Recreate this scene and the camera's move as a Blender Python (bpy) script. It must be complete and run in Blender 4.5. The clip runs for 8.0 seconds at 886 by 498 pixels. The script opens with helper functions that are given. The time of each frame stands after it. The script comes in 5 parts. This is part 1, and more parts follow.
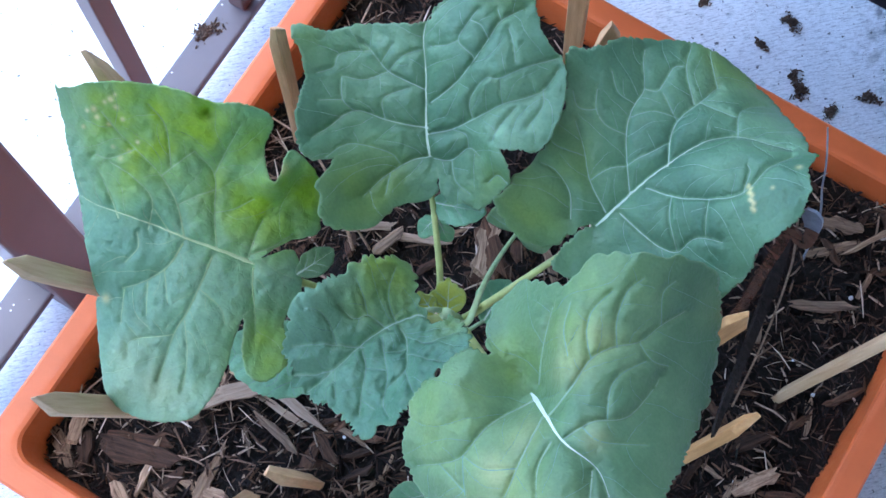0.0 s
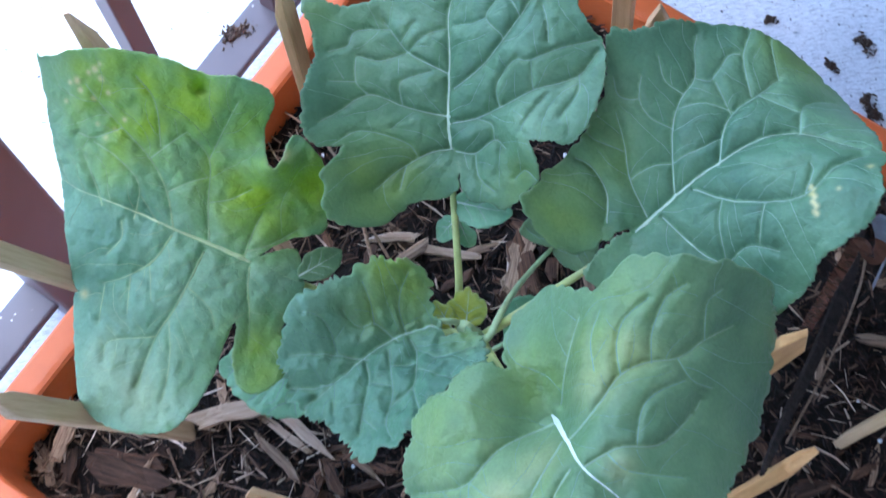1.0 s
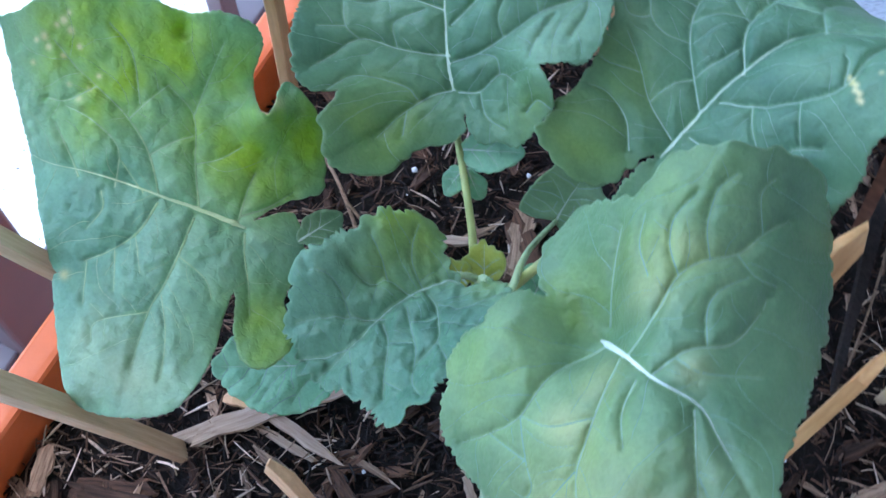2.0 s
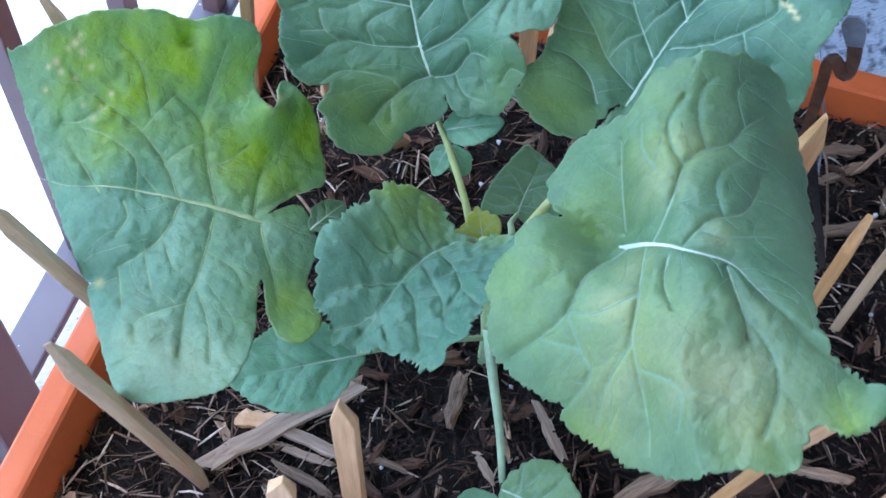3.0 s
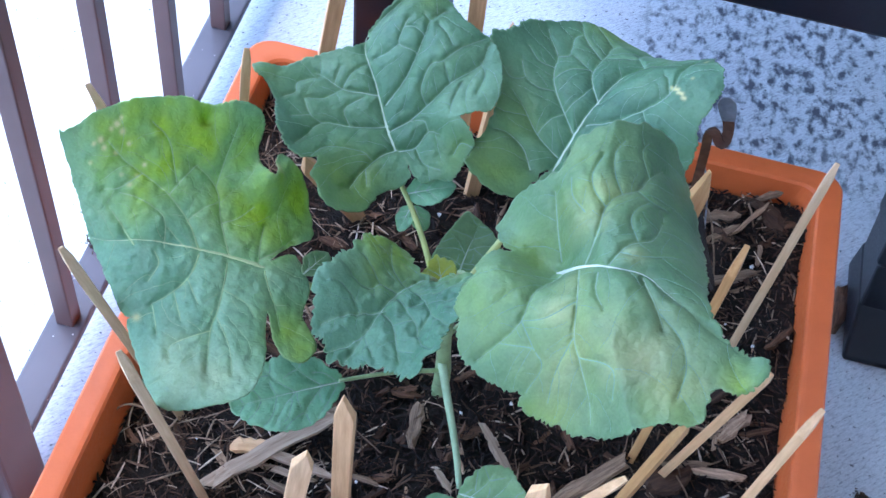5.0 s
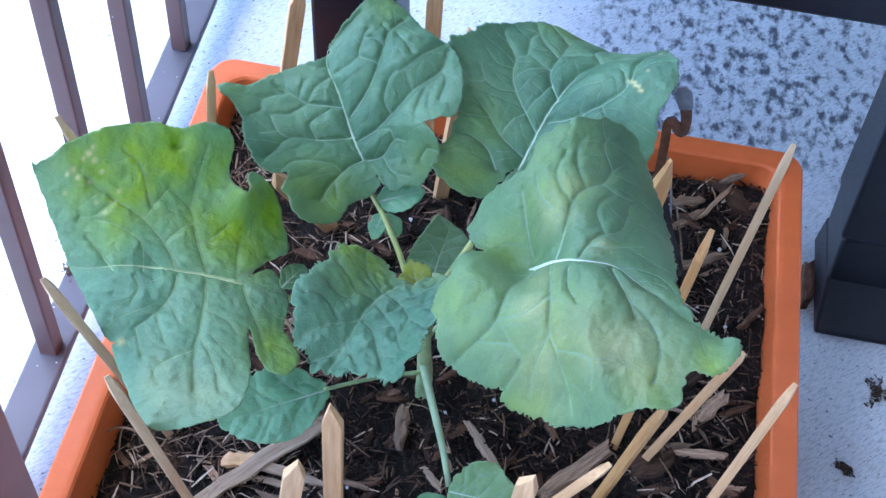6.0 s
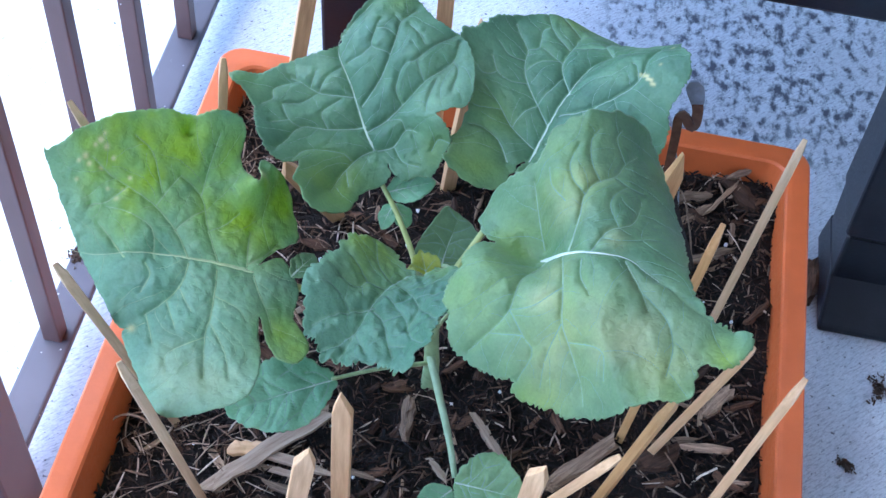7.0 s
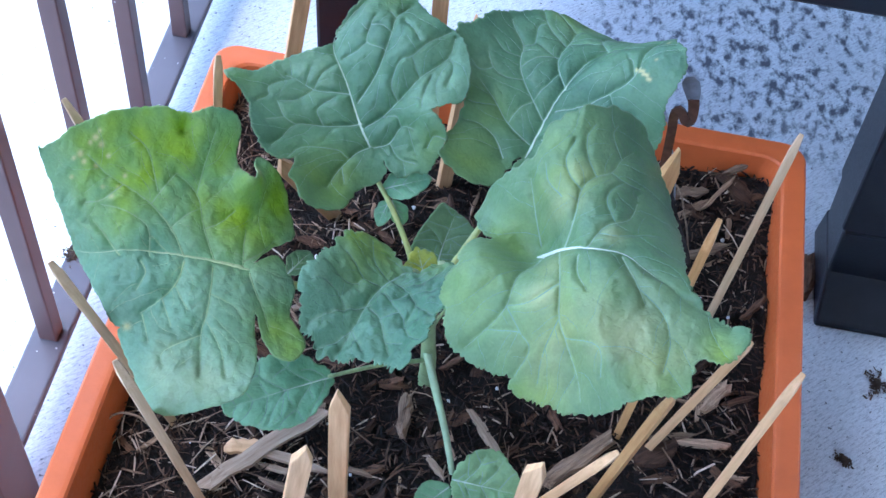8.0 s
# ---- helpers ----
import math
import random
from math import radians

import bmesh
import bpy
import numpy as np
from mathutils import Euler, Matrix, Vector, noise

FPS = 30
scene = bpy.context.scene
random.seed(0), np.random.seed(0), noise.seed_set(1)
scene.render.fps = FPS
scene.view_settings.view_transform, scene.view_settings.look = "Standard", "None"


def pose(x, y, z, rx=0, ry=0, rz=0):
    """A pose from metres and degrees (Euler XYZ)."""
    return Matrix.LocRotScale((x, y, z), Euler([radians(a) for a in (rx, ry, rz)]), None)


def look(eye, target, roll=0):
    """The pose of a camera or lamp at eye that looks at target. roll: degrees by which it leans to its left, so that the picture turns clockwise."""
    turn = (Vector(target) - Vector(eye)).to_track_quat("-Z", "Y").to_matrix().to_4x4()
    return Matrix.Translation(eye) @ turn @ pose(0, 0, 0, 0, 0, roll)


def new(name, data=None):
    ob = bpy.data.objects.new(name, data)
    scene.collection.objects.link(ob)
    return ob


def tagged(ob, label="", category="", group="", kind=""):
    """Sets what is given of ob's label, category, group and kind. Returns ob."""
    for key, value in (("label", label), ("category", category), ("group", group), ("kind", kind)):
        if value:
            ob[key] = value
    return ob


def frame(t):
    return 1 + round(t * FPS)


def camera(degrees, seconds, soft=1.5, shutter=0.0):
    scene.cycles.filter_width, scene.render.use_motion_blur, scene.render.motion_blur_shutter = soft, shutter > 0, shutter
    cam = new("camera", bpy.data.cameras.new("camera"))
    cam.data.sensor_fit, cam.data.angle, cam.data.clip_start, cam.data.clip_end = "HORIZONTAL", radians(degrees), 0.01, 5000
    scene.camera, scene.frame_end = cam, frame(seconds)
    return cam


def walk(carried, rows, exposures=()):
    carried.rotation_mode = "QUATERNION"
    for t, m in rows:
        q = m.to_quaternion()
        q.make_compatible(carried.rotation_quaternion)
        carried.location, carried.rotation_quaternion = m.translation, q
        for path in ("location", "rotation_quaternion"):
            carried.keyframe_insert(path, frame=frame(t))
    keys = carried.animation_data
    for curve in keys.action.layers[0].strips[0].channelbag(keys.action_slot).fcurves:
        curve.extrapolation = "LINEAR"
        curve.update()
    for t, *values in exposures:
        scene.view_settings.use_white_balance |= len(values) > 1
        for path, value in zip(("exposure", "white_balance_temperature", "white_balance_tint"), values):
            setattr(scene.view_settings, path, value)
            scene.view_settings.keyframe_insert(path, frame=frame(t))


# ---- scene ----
# The camera
cam = camera(36.80, 8.0, shutter=0.5)
EXPOSURE, KELVIN = 3.15, 5530.0
PATH = [
    (0.0, 0.2863, -0.3986, 1.0178, 16.06, -0.40, 31.52),
    (0.5, 0.2926, -0.3944, 0.9917, 16.16, -0.14, 32.21),
    (1.0, 0.3061, -0.3893, 0.9357, 18.59, 1.62, 34.25),
    (1.5, 0.3099, -0.4054, 0.8955, 22.41, 1.05, 34.48),
    (2.0, 0.3038, -0.4564, 0.8612, 23.96, 0.66, 28.79),
    (2.2, 0.3081, -0.4778, 0.8541, 25.96, 0.49, 26.45),
    (3.3, 0.2623, -0.6064, 0.8696, 32.60, -2.75, 16.17),
    (3.5, 0.2580, -0.6173, 0.8774, 33.60, -3.61, 15.60),
    (4.0, 0.2612, -0.6459, 0.8967, 35.21, -3.97, 14.30),
    (4.5, 0.2639, -0.6758, 0.9318, 36.35, -4.49, 14.77),
    (4.7, 0.2665, -0.6909, 0.9436, 36.72, -4.87, 14.71),
    (5.8, 0.2619, -0.7163, 0.9714, 37.15, -3.40, 10.40),
    (6.0, 0.2662, -0.7151, 0.9713, 37.19, -3.21, 10.17),
    (6.5, 0.2611, -0.7153, 0.9701, 37.06, -3.81, 10.41),
    (7.0, 0.2571, -0.7186, 0.9695, 36.93, -3.88, 10.61),
    (7.5, 0.2573, -0.7195, 0.9705, 37.16, -3.81, 10.40),
    (8.0, 0.2568, -0.7182, 0.9678, 36.85, -3.86, 10.28),
]
walk(cam, [(t, pose(x, y, z, rx, ry, rz)) for t, x, y, z, rx, ry, rz in PATH], exposures=[(0.0, EXPOSURE, KELVIN, 10.0), (3.5, EXPOSURE + 0.07, KELVIN, 10.0), (8.0, EXPOSURE + 0.06, KELVIN, 10.0)])

# Light: an overcast sky from the open side, under an unseen added ceiling
world = bpy.data.worlds.new("sky")
scene.world = world
world.use_nodes = True
wn = world.node_tree
sky = wn.nodes.new("ShaderNodeTexSky")
sky.sky_type = "NISHITA"
sky.sun_disc = False
sky.sun_elevation = radians(79)
sky.sun_rotation = radians(-85)
sky.dust_density = 2.0
wn.nodes["Background"].inputs[1].default_value = 0.15
wn.links.new(sky.outputs[0], wn.nodes["Background"].inputs[0])
sun = new("sun", bpy.data.lights.new("sun", "SUN"))
sun.data.energy, sun.data.angle, sun.data.color = 0.3, radians(3), (1.0, 0.98, 0.95)
sun.matrix_world = look((-0.85, 0.07, 4.4), (0, 0, 0))

WHERE = {}


# ---- materials ----
def material(name):
    m = bpy.data.materials.new(name)
    m.use_nodes = True
    t = m.node_tree
    return m, t, t.nodes["Principled BSDF"]


def node(t, kind, inputs=None, **props):
    n = t.nodes.new("ShaderNode" + kind)
    for k, v in props.items():
        setattr(n, k, v)
    for k, v in (inputs or {}).items():
        if isinstance(v, bpy.types.NodeSocket):
            t.links.new(v, n.inputs[k])
        else:
            n.inputs[k].default_value = v
    return n


def ramp(t, fac, *stops):
    n = t.nodes.new("ShaderNodeValToRGB")
    e = n.color_ramp.elements
    while len(e) < len(stops):
        e.new(0.5)
    for el, (p, c) in zip(e, stops):
        el.position, el.color = p, (*c, 1)
    t.links.new(fac, n.inputs[0])
    return n.outputs[0]


def coords(t, scale=(1, 1, 1), kind="Object"):
    c = t.nodes.new("ShaderNodeTexCoord")
    return node(t, "Mapping", {"Vector": c.outputs[kind], "Scale": scale}).outputs[0]


def mixed(t, fac, a, b, mode="MIX"):
    n = node(t, "Mix", {}, data_type="RGBA", blend_type=mode)
    for k, v in ((0, fac), (6, a), (7, b)):
        if isinstance(v, bpy.types.NodeSocket):
            t.links.new(v, n.inputs[k])
        else:
            n.inputs[k].default_value = v if k == 0 else (*v, 1)
    return n.outputs[2]


def bump(t, p, height, strength, distance):
    b = node(t, "Bump", {"Height": height, "Strength": strength, "Distance": distance})
    t.links.new(b.outputs[0], p.inputs["Normal"])
    return b


def leaf_material(name, low, mid, high, yellow, through_light):
    """Waxy leaf: soft bloom in patches, pigment from the tint attribute, faint net of small veins, light that shines through."""
    m, t, p = material(name)
    v = coords(t)
    big = node(t, "TexNoise", {"Vector": v, "Scale": 16.0, "Detail": 2.0, "Roughness": 0.45})
    mott = node(t, "TexNoise", {"Vector": v, "Scale": 75.0, "Detail": 3.0, "Roughness": 0.55})
    fine = node(t, "TexNoise", {"Vector": v, "Scale": 650.0, "Detail": 3.0})
    warp = mixed(t, 0.02, v, mott.outputs["Color"], "ADD")
    net = node(t, "TexVoronoi", {"Vector": warp, "Scale": 190.0}, feature="DISTANCE_TO_EDGE")
    col = ramp(t, big.outputs[0], (0.34, low), (0.5, mid), (0.66, high))
    col = mixed(t, 1.0, col, ramp(t, mott.outputs[0], (0.32, (0.86, 0.9, 0.88)), (0.68, (1.12, 1.08, 1.1))), "MULTIPLY")
    tint = node(t, "Attribute", attribute_name="tint")
    vein = node(t, "Attribute", attribute_name="vein")
    ymix = node(t, "MapRange", {"Value": mott.outputs[0], "From Min": 0.3, "From Max": 0.7, "To Min": 0.75, "To Max": 1.1})
    yel = node(t, "Math", {0: tint.outputs["Fac"], 1: ymix.outputs[0]}, operation="MULTIPLY", use_clamp=True)
    col = mixed(t, yel.outputs[0], col, yellow)
    pale = node(t, "Attribute", attribute_name="pale")
    col = mixed(t, pale.outputs["Fac"], col, (0.53, 0.485, 0.23))
    vfac = node(t, "Math", {0: vein.outputs["Fac"], 1: 0.27}, operation="MULTIPLY")
    col = mixed(t, vfac.outputs[0], col, (0.28, 0.40, 0.23))
    spots = ramp(t, fine.outputs[0], (0.3, (0.93, 0.93, 0.93)), (0.7, (1.05, 1.05, 1.05)))
    col = mixed(t, 1.0, col, spots, "MULTIPLY")
    t.links.new(col, p.inputs["Base Color"])
    rough = ramp(t, mott.outputs[0], (0.3, (0.36, 0.36, 0.36)), (0.7, (0.50, 0.50, 0.50)))
    t.links.new(rough, p.inputs["Roughness"])
    p.inputs["Specular IOR Level"].default_value = 0.34
    h = node(t, "MapRange", {"Value": net.outputs["Distance"], "From Max": 0.3, "To Max": 0.5}, interpolation_type="SMOOTHSTEP")
    s2 = node(t, "Math", {0: mott.outputs[0], 1: h.outputs[0]}, operation="ADD")
    b = bump(t, p, s2.outputs[0], 0.35, 0.0007)
    tr = node(t, "BsdfTranslucent", {"Normal": b.outputs[0]})
    t.links.new(mixed(t, 1.0, col, through_light, "MULTIPLY"), tr.inputs["Color"])
    mx = node(t, "MixShader", {0: 0.22, 1: p.outputs[0], 2: tr.outputs[0]})
    t.links.new(mx.outputs[0], t.nodes["Material Output"].inputs[0])
    return m


def streaked(name, dark, light, scale, stretch, rough, bump_d, random_span=0.0):
    """Wood and bark: streaks along the local x axis."""
    m, t, p = material(name)
    v = coords(t, (stretch, 1, 1))
    info = node(t, "ObjectInfo")
    v2 = node(t, "VectorMath", {0: v, 1: info.outputs["Random"]}, operation="ADD").outputs[0] if random_span else v
    n1 = node(t, "TexNoise", {"Vector": v2, "Scale": scale, "Detail": 5.0, "Roughness": 0.62})
    n2 = node(t, "TexNoise", {"Vector": v2, "Scale": scale * 0.12, "Detail": 2.0})
    col = ramp(t, n1.outputs[0], (0.28, dark), (0.72, light))
    col = mixed(t, 0.5, col, ramp(t, n2.outputs[0], (0.3, (0.6, 0.56, 0.5)), (0.7, (1.1, 1.08, 1.05))), "MULTIPLY")
    if random_span:
        col = mixed(t, 1.0, col, ramp(t, info.outputs["Random"], (0.0, (1 - random_span,) * 3), (0.6, (1.0, 0.95, 0.9)), (1.0, (1.9, 1.85, 1.8))), "MULTIPLY")
    t.links.new(col, p.inputs["Base Color"])
    p.inputs["Roughness"].default_value = rough
    bump(t, p, n1.outputs[0], 0.8, bump_d)
    return m


LEAF = leaf_material("waxy_leaf", (0.090, 0.174, 0.086), (0.128, 0.226, 0.108), (0.168, 0.274, 0.137), (0.21, 0.31, 0.035), (1.5, 1.8, 0.5))
LEAF_OLD = leaf_material("yellowing_leaf", (0.133, 0.266, 0.158), (0.177, 0.328, 0.198), (0.228, 0.378, 0.233), (0.27, 0.40, 0.022), (1.5, 1.8, 0.5))
LEAF_YOUNG = leaf_material("young_leaf", (0.094, 0.20, 0.115), (0.126, 0.245, 0.142), (0.158, 0.285, 0.172), (0.24, 0.34, 0.035), (1.5, 1.8, 0.5))
LEAF_TEAL = leaf_material("blue_green_leaf", (0.083, 0.176, 0.096), (0.119, 0.229, 0.121), (0.157, 0.278, 0.152), (0.21, 0.31, 0.035), (1.5, 1.8, 0.5))
LEAF_LOW = leaf_material("shaded_leaf", (0.135, 0.295, 0.16), (0.185, 0.36, 0.195), (0.225, 0.40, 0.225), (0.20, 0.32, 0.04), (1.5, 1.8, 0.6))


LEAF_GREEN = leaf_material("fresh_green_leaf", (0.13, 0.235, 0.10), (0.17, 0.29, 0.125), (0.21, 0.335, 0.15), (0.22, 0.32, 0.04), (1.5, 1.8, 0.6))
LEAF_YELLOW = leaf_material("yellow_leaf", (0.24, 0.30, 0.04), (0.31, 0.35, 0.05), (0.36, 0.38, 0.07), (0.4, 0.38, 0.05), (1.5, 1.7, 0.5))


def plain(name, colour, rough, noise_scale=60.0, spread=0.12, bump_d=0.0, spec=0.5):
    m, t, p = material(name)
    n = node(t, "TexNoise", {"Vector": coords(t), "Scale": noise_scale, "Detail": 5.0, "Roughness": 0.6})
    n2 = node(t, "TexNoise", {"Vector": coords(t), "Scale": noise_scale * 7, "Detail": 3.0})
    col = ramp(t, n.outputs[0], (0.3, tuple(c * (1 - spread) for c in colour)), (0.7, tuple(c * (1 + spread) for c in colour)))
    t.links.new(col, p.inputs["Base Color"])
    r = ramp(t, n2.outputs[0], (0.3, (rough * 0.85,) * 3), (0.7, (min(1, rough * 1.15),) * 3))
    t.links.new(r, p.inputs["Roughness"])
    p.inputs["Specular IOR Level"].default_value = spec
    if bump_d:
        bump(t, p, n2.outputs[0], 0.7, bump_d)
    return m


VEIN = plain("pale_vein", (0.42, 0.53, 0.36), 0.45, 120, 0.15)
VEIN_WHITE = plain("white_midrib", (0.55, 0.61, 0.50), 0.45, 120, 0.1)
VEIN_YELLOW = plain("yellow_green_midrib", (0.46, 0.56, 0.27), 0.45, 120, 0.15)
VEIN_LIME = plain("lime_vein", (0.31, 0.44, 0.18), 0.5, 120, 0.15)
VEIN_FINE = plain("fine_vein_green", (0.215, 0.345, 0.21), 0.5, 120, 0.15)
VEIN_NEAR = plain("soft_vein_green", (0.225, 0.335, 0.19), 0.5, 120, 0.15)
VEIN_DIM = plain("dim_vein_green", (0.155, 0.285, 0.17), 0.5, 120, 0.15)
VEIN_SIDE = plain("side_vein_green", (0.29, 0.42, 0.275), 0.45, 120, 0.15)
STEM = plain("green_stem", (0.34, 0.46, 0.22), 0.45, 90, 0.25, 0.0003)
STEM_PALE = plain("pale_stem", (0.36, 0.48, 0.28), 0.45, 90, 0.2, 0.0003)
STEM_YELLOW = plain("yellow_stem", (0.36, 0.41, 0.13), 0.45, 90, 0.2, 0.0003)
PLASTIC = plain("orange_plastic", (0.63, 0.14, 0.038), 0.42, 40, 0.06, 0.00015, 0.4)


def rail_material(name, dark, light, specks):
    """Brown powder coat, glossy, with tiny pale specks of dust."""
    m, t, p = material(name)
    v = coords(t)
    n = node(t, "TexNoise", {"Vector": v, "Scale": 14.0, "Detail": 4.0})
    spot = node(t, "TexVoronoi", {"Vector": v, "Scale": 150.0})
    near = node(t, "Math", {0: spot.outputs["Distance"], 1: 0.12}, operation="LESS_THAN")
    pick = node(t, "SeparateColor", {0: spot.outputs["Color"]})
    some = node(t, "Math", {0: pick.outputs[0], 1: specks}, operation="GREATER_THAN")
    both = node(t, "Math", {0: near.outputs[0], 1: some.outputs[0]}, operation="MULTIPLY")
    col = ramp(t, n.outputs[0], (0.3, dark), (0.7, light))
    col = mixed(t, both.outputs[0], col, (0.4, 0.4, 0.42))
    t.links.new(col, p.inputs["Base Color"])
    p.inputs["Roughness"].default_value = 0.38
    p.inputs["Specular IOR Level"].default_value = 0.3
    return m


RAIL = rail_material("brown_powder_coat", (0.088, 0.052, 0.050), (0.110, 0.066, 0.063), 0.97)
# bottom rail: sky reflection put into a grey-blue base, dust only as specks
RAIL_SKY_SPECKED = rail_material("dusty_powder_coat", (0.072, 0.068, 0.082), (0.098, 0.092, 0.108), 0.8)
BLACK = plain("black_resin", (0.006, 0.0075, 0.013), 0.36, 70, 0.25, 0.0002, 0.38)
STALK_BLACK = plain("blackened_stalk", (0.020, 0.014, 0.011), 0.85, 260, 0.7, 0.0012, 0.25)
IRON = plain("dark_rusty_iron", (0.12, 0.058, 0.04), 0.22, 120, 0.4, 0.0001, 0.9)
# plain steel on the wire; on the hook's plate the grey imitates reflected sky
STEEL = plain("worn_grey_steel", (0.20, 0.22, 0.26), 0.35, 160, 0.3, 0.0001, 0.8)
PERLITE = plain("white_perlite", (0.75, 0.76, 0.78), 0.8, 300, 0.08, 0.0004)
# for the unseen walls and ceiling, near grey for a neutral fill
STUCCO = plain("tan_stucco", (0.42, 0.41, 0.395), 0.9, 30, 0.06, 0.001)
FAR_GROUND = plain("pale_pavement", (0.39, 0.40, 0.405), 0.9, 0.5, 0.15)
DIRT = plain("dark_debris", (0.06, 0.038, 0.025), 0.95, 200, 0.4, 0.001)
WOOD = streaked("pine_stake", (0.575, 0.325, 0.15), (0.80, 0.515, 0.275), 420.0, 0.06, 0.62, 0.0004)
WOOD_ORANGE = streaked("resinous_pine_stake", (0.50, 0.255, 0.085), (0.74, 0.45, 0.19), 380.0, 0.06, 0.55, 0.0004)
WOOD_GREY = streaked("greyed_pine_stake", (0.51, 0.34, 0.18), (0.71, 0.515, 0.315), 440.0, 0.06, 0.7, 0.0005)
CHIP = streaked("bark_chip", (0.017, 0.0078, 0.0045), (0.145, 0.077, 0.044), 620.0, 0.07, 0.92, 0.0016, 0.5)
PLANK = streaked("weathered_wood", (0.25, 0.165, 0.105), (0.54, 0.41, 0.295), 520.0, 0.05, 0.85, 0.001)
CHIP_PALE = streaked("pale_chip", (0.085, 0.05, 0.03), (0.46, 0.33, 0.225), 700.0, 0.06, 0.9, 0.0014, 0.4)


def splinter_material(name, stops):
    m, t, p = material(name)
    g = node(t, "NewGeometry")
    col = ramp(t, g.outputs["Random Per Island"], *stops)
    n = node(t, "TexNoise", {"Vector": coords(t), "Scale": 700.0, "Detail": 4.0})
    col = mixed(t, 1.0, col, ramp(t, n.outputs[0], (0.3, (0.6, 0.6, 0.6)), (0.7, (1.25, 1.22, 1.2))), "MULTIPLY")
    t.links.new(col, p.inputs["Base Color"])
    p.inputs["Roughness"].default_value = 0.9
    bump(t, p, n.outputs[0], 0.8, 0.0008)
    return m


SHREDS = splinter_material("bark_shred", ((0.0, (0.004, 0.0024, 0.0018)), (0.5, (0.018, 0.0093, 0.006)), (0.78, (0.064, 0.032, 0.018)), (0.95, (0.155, 0.089, 0.052)), (1.0, (0.50, 0.39, 0.29))))
SPLINTER = splinter_material("pale_splinter", ((0.0, (0.10, 0.058, 0.036)), (0.5, (0.24, 0.155, 0.10)), (0.8, (0.50, 0.385, 0.285)), (1.0, (0.74, 0.63, 0.51))))


def soil_material():
    m, t, p = material("dark_potting_soil")
    v = coords(t)
    n = node(t, "TexNoise", {"Vector": v, "Scale": 160.0, "Detail": 8.0, "Roughness": 0.7})
    col = ramp(t, n.outputs[0], (0.3, (0.0035, 0.0024, 0.002)), (0.6, (0.014, 0.0085, 0.006)), (0.8, (0.034, 0.021, 0.014)))
    t.links.new(col, p.inputs["Base Color"])
    p.inputs["Roughness"].default_value = 0.95
    bump(t, p, n.outputs[0], 1.0, 0.004)
    return m


SOIL = soil_material()


def concrete_material():
    """Broomed concrete: fine ridges across, small pits, and a patch of dense dark mottling where the table stands."""
    m, t, p = material("broomed_concrete")
    v = coords(t)
    vt = node(t, "Mapping", {"Vector": v, "Rotation": (0, 0, radians(-44))}).outputs[0]
    vr = node(t, "Mapping", {"Vector": vt, "Scale": (120.0, 640.0, 60.0)}).outputs[0]
    broom = node(t, "TexNoise", {"Vector": vr, "Scale": 1.0, "Detail": 5.0, "Roughness": 0.7})
    broad = node(t, "TexNoise", {"Vector": v, "Scale": 7.0, "Detail": 5.0, "Roughness": 0.6})
    grit = node(t, "TexNoise", {"Vector": v, "Scale": 420.0, "Detail": 4.0, "Roughness": 0.7})
    blobs = node(t, "Mapping", {"Vector": v, "Scale": (1.0, 0.62, 1.0)}).outputs[0]
    speck = node(t, "TexNoise", {"Vector": blobs, "Scale": 92.0, "Detail": 4.0, "Roughness": 0.58})
    where = node(t, "TexNoise", {"Vector": v, "Scale": 9.0, "Detail": 3.0})
    pits = node(t, "TexNoise", {"Vector": v, "Scale": 210.0, "Detail": 2.0})
    col = ramp(t, broad.outputs[0], (0.3, (0.49, 0.53, 0.57)), (0.7, (0.63, 0.675, 0.715)))
    col = mixed(t, 1.0, col, ramp(t, broom.outputs[0], (0.36, (0.60, 0.62, 0.66)), (0.52, (1.06, 1.06, 1.06))), "MULTIPLY")
    col = mixed(t, 1.0, col, ramp(t, grit.outputs[0], (0.25, (0.8, 0.8, 0.81)), (0.7, (1.08, 1.08, 1.08))), "MULTIPLY")
    hole = ramp(t, pits.outputs[0], (0.66, (0, 0, 0)), (0.72, (0.9, 0.9, 0.9)))
    col = mixed(t, hole, col, (0.06, 0.06, 0.075))
    # worn, mottled patch round the table
    centre = node(t, "VectorMath", {0: v, 1: (0.46, 0.36, 0.1)}, operation="DISTANCE")
    edge = node(t, "Math", {0: where.outputs[0], 1: 0.24}, operation="MULTIPLY")
    reach = node(t, "Math", {0: centre.outputs["Value"], 1: edge.outputs[0]}, operation="SUBTRACT")
    patch = node(t, "MapRange", {"Value": reach.outputs[0], "From Min": 0.05, "From Max": 0.14, "To Min": 1.0, "To Max": 0.0}, interpolation_type="SMOOTHSTEP")
    drift = node(t, "MapRange", {"Value": broad.outputs[0], "From Min": 0.3, "From Max": 0.7, "To Min": -0.07, "To Max": 0.07})
    sum2 = node(t, "Math", {0: speck.outputs[0], 1: drift.outputs[0]}, operation="ADD")
    blot = ramp(t, sum2.outputs[0], (0.47, (0, 0, 0)), (0.62, (0.95, 0.95, 0.95)))
    pf = node(t, "Math", {0: blot, 1: patch.outputs[0]}, operation="MULTIPLY")
    col = mixed(t, pf.outputs[0], col, (0.055, 0.064, 0.09))
    t.links.new(col, p.inputs["Base Color"])
    p.inputs["Roughness"].default_value = 0.85
    bump(t, p, broom.outputs[0], 0.3, 0.0008)
    return m


CONCRETE = concrete_material()


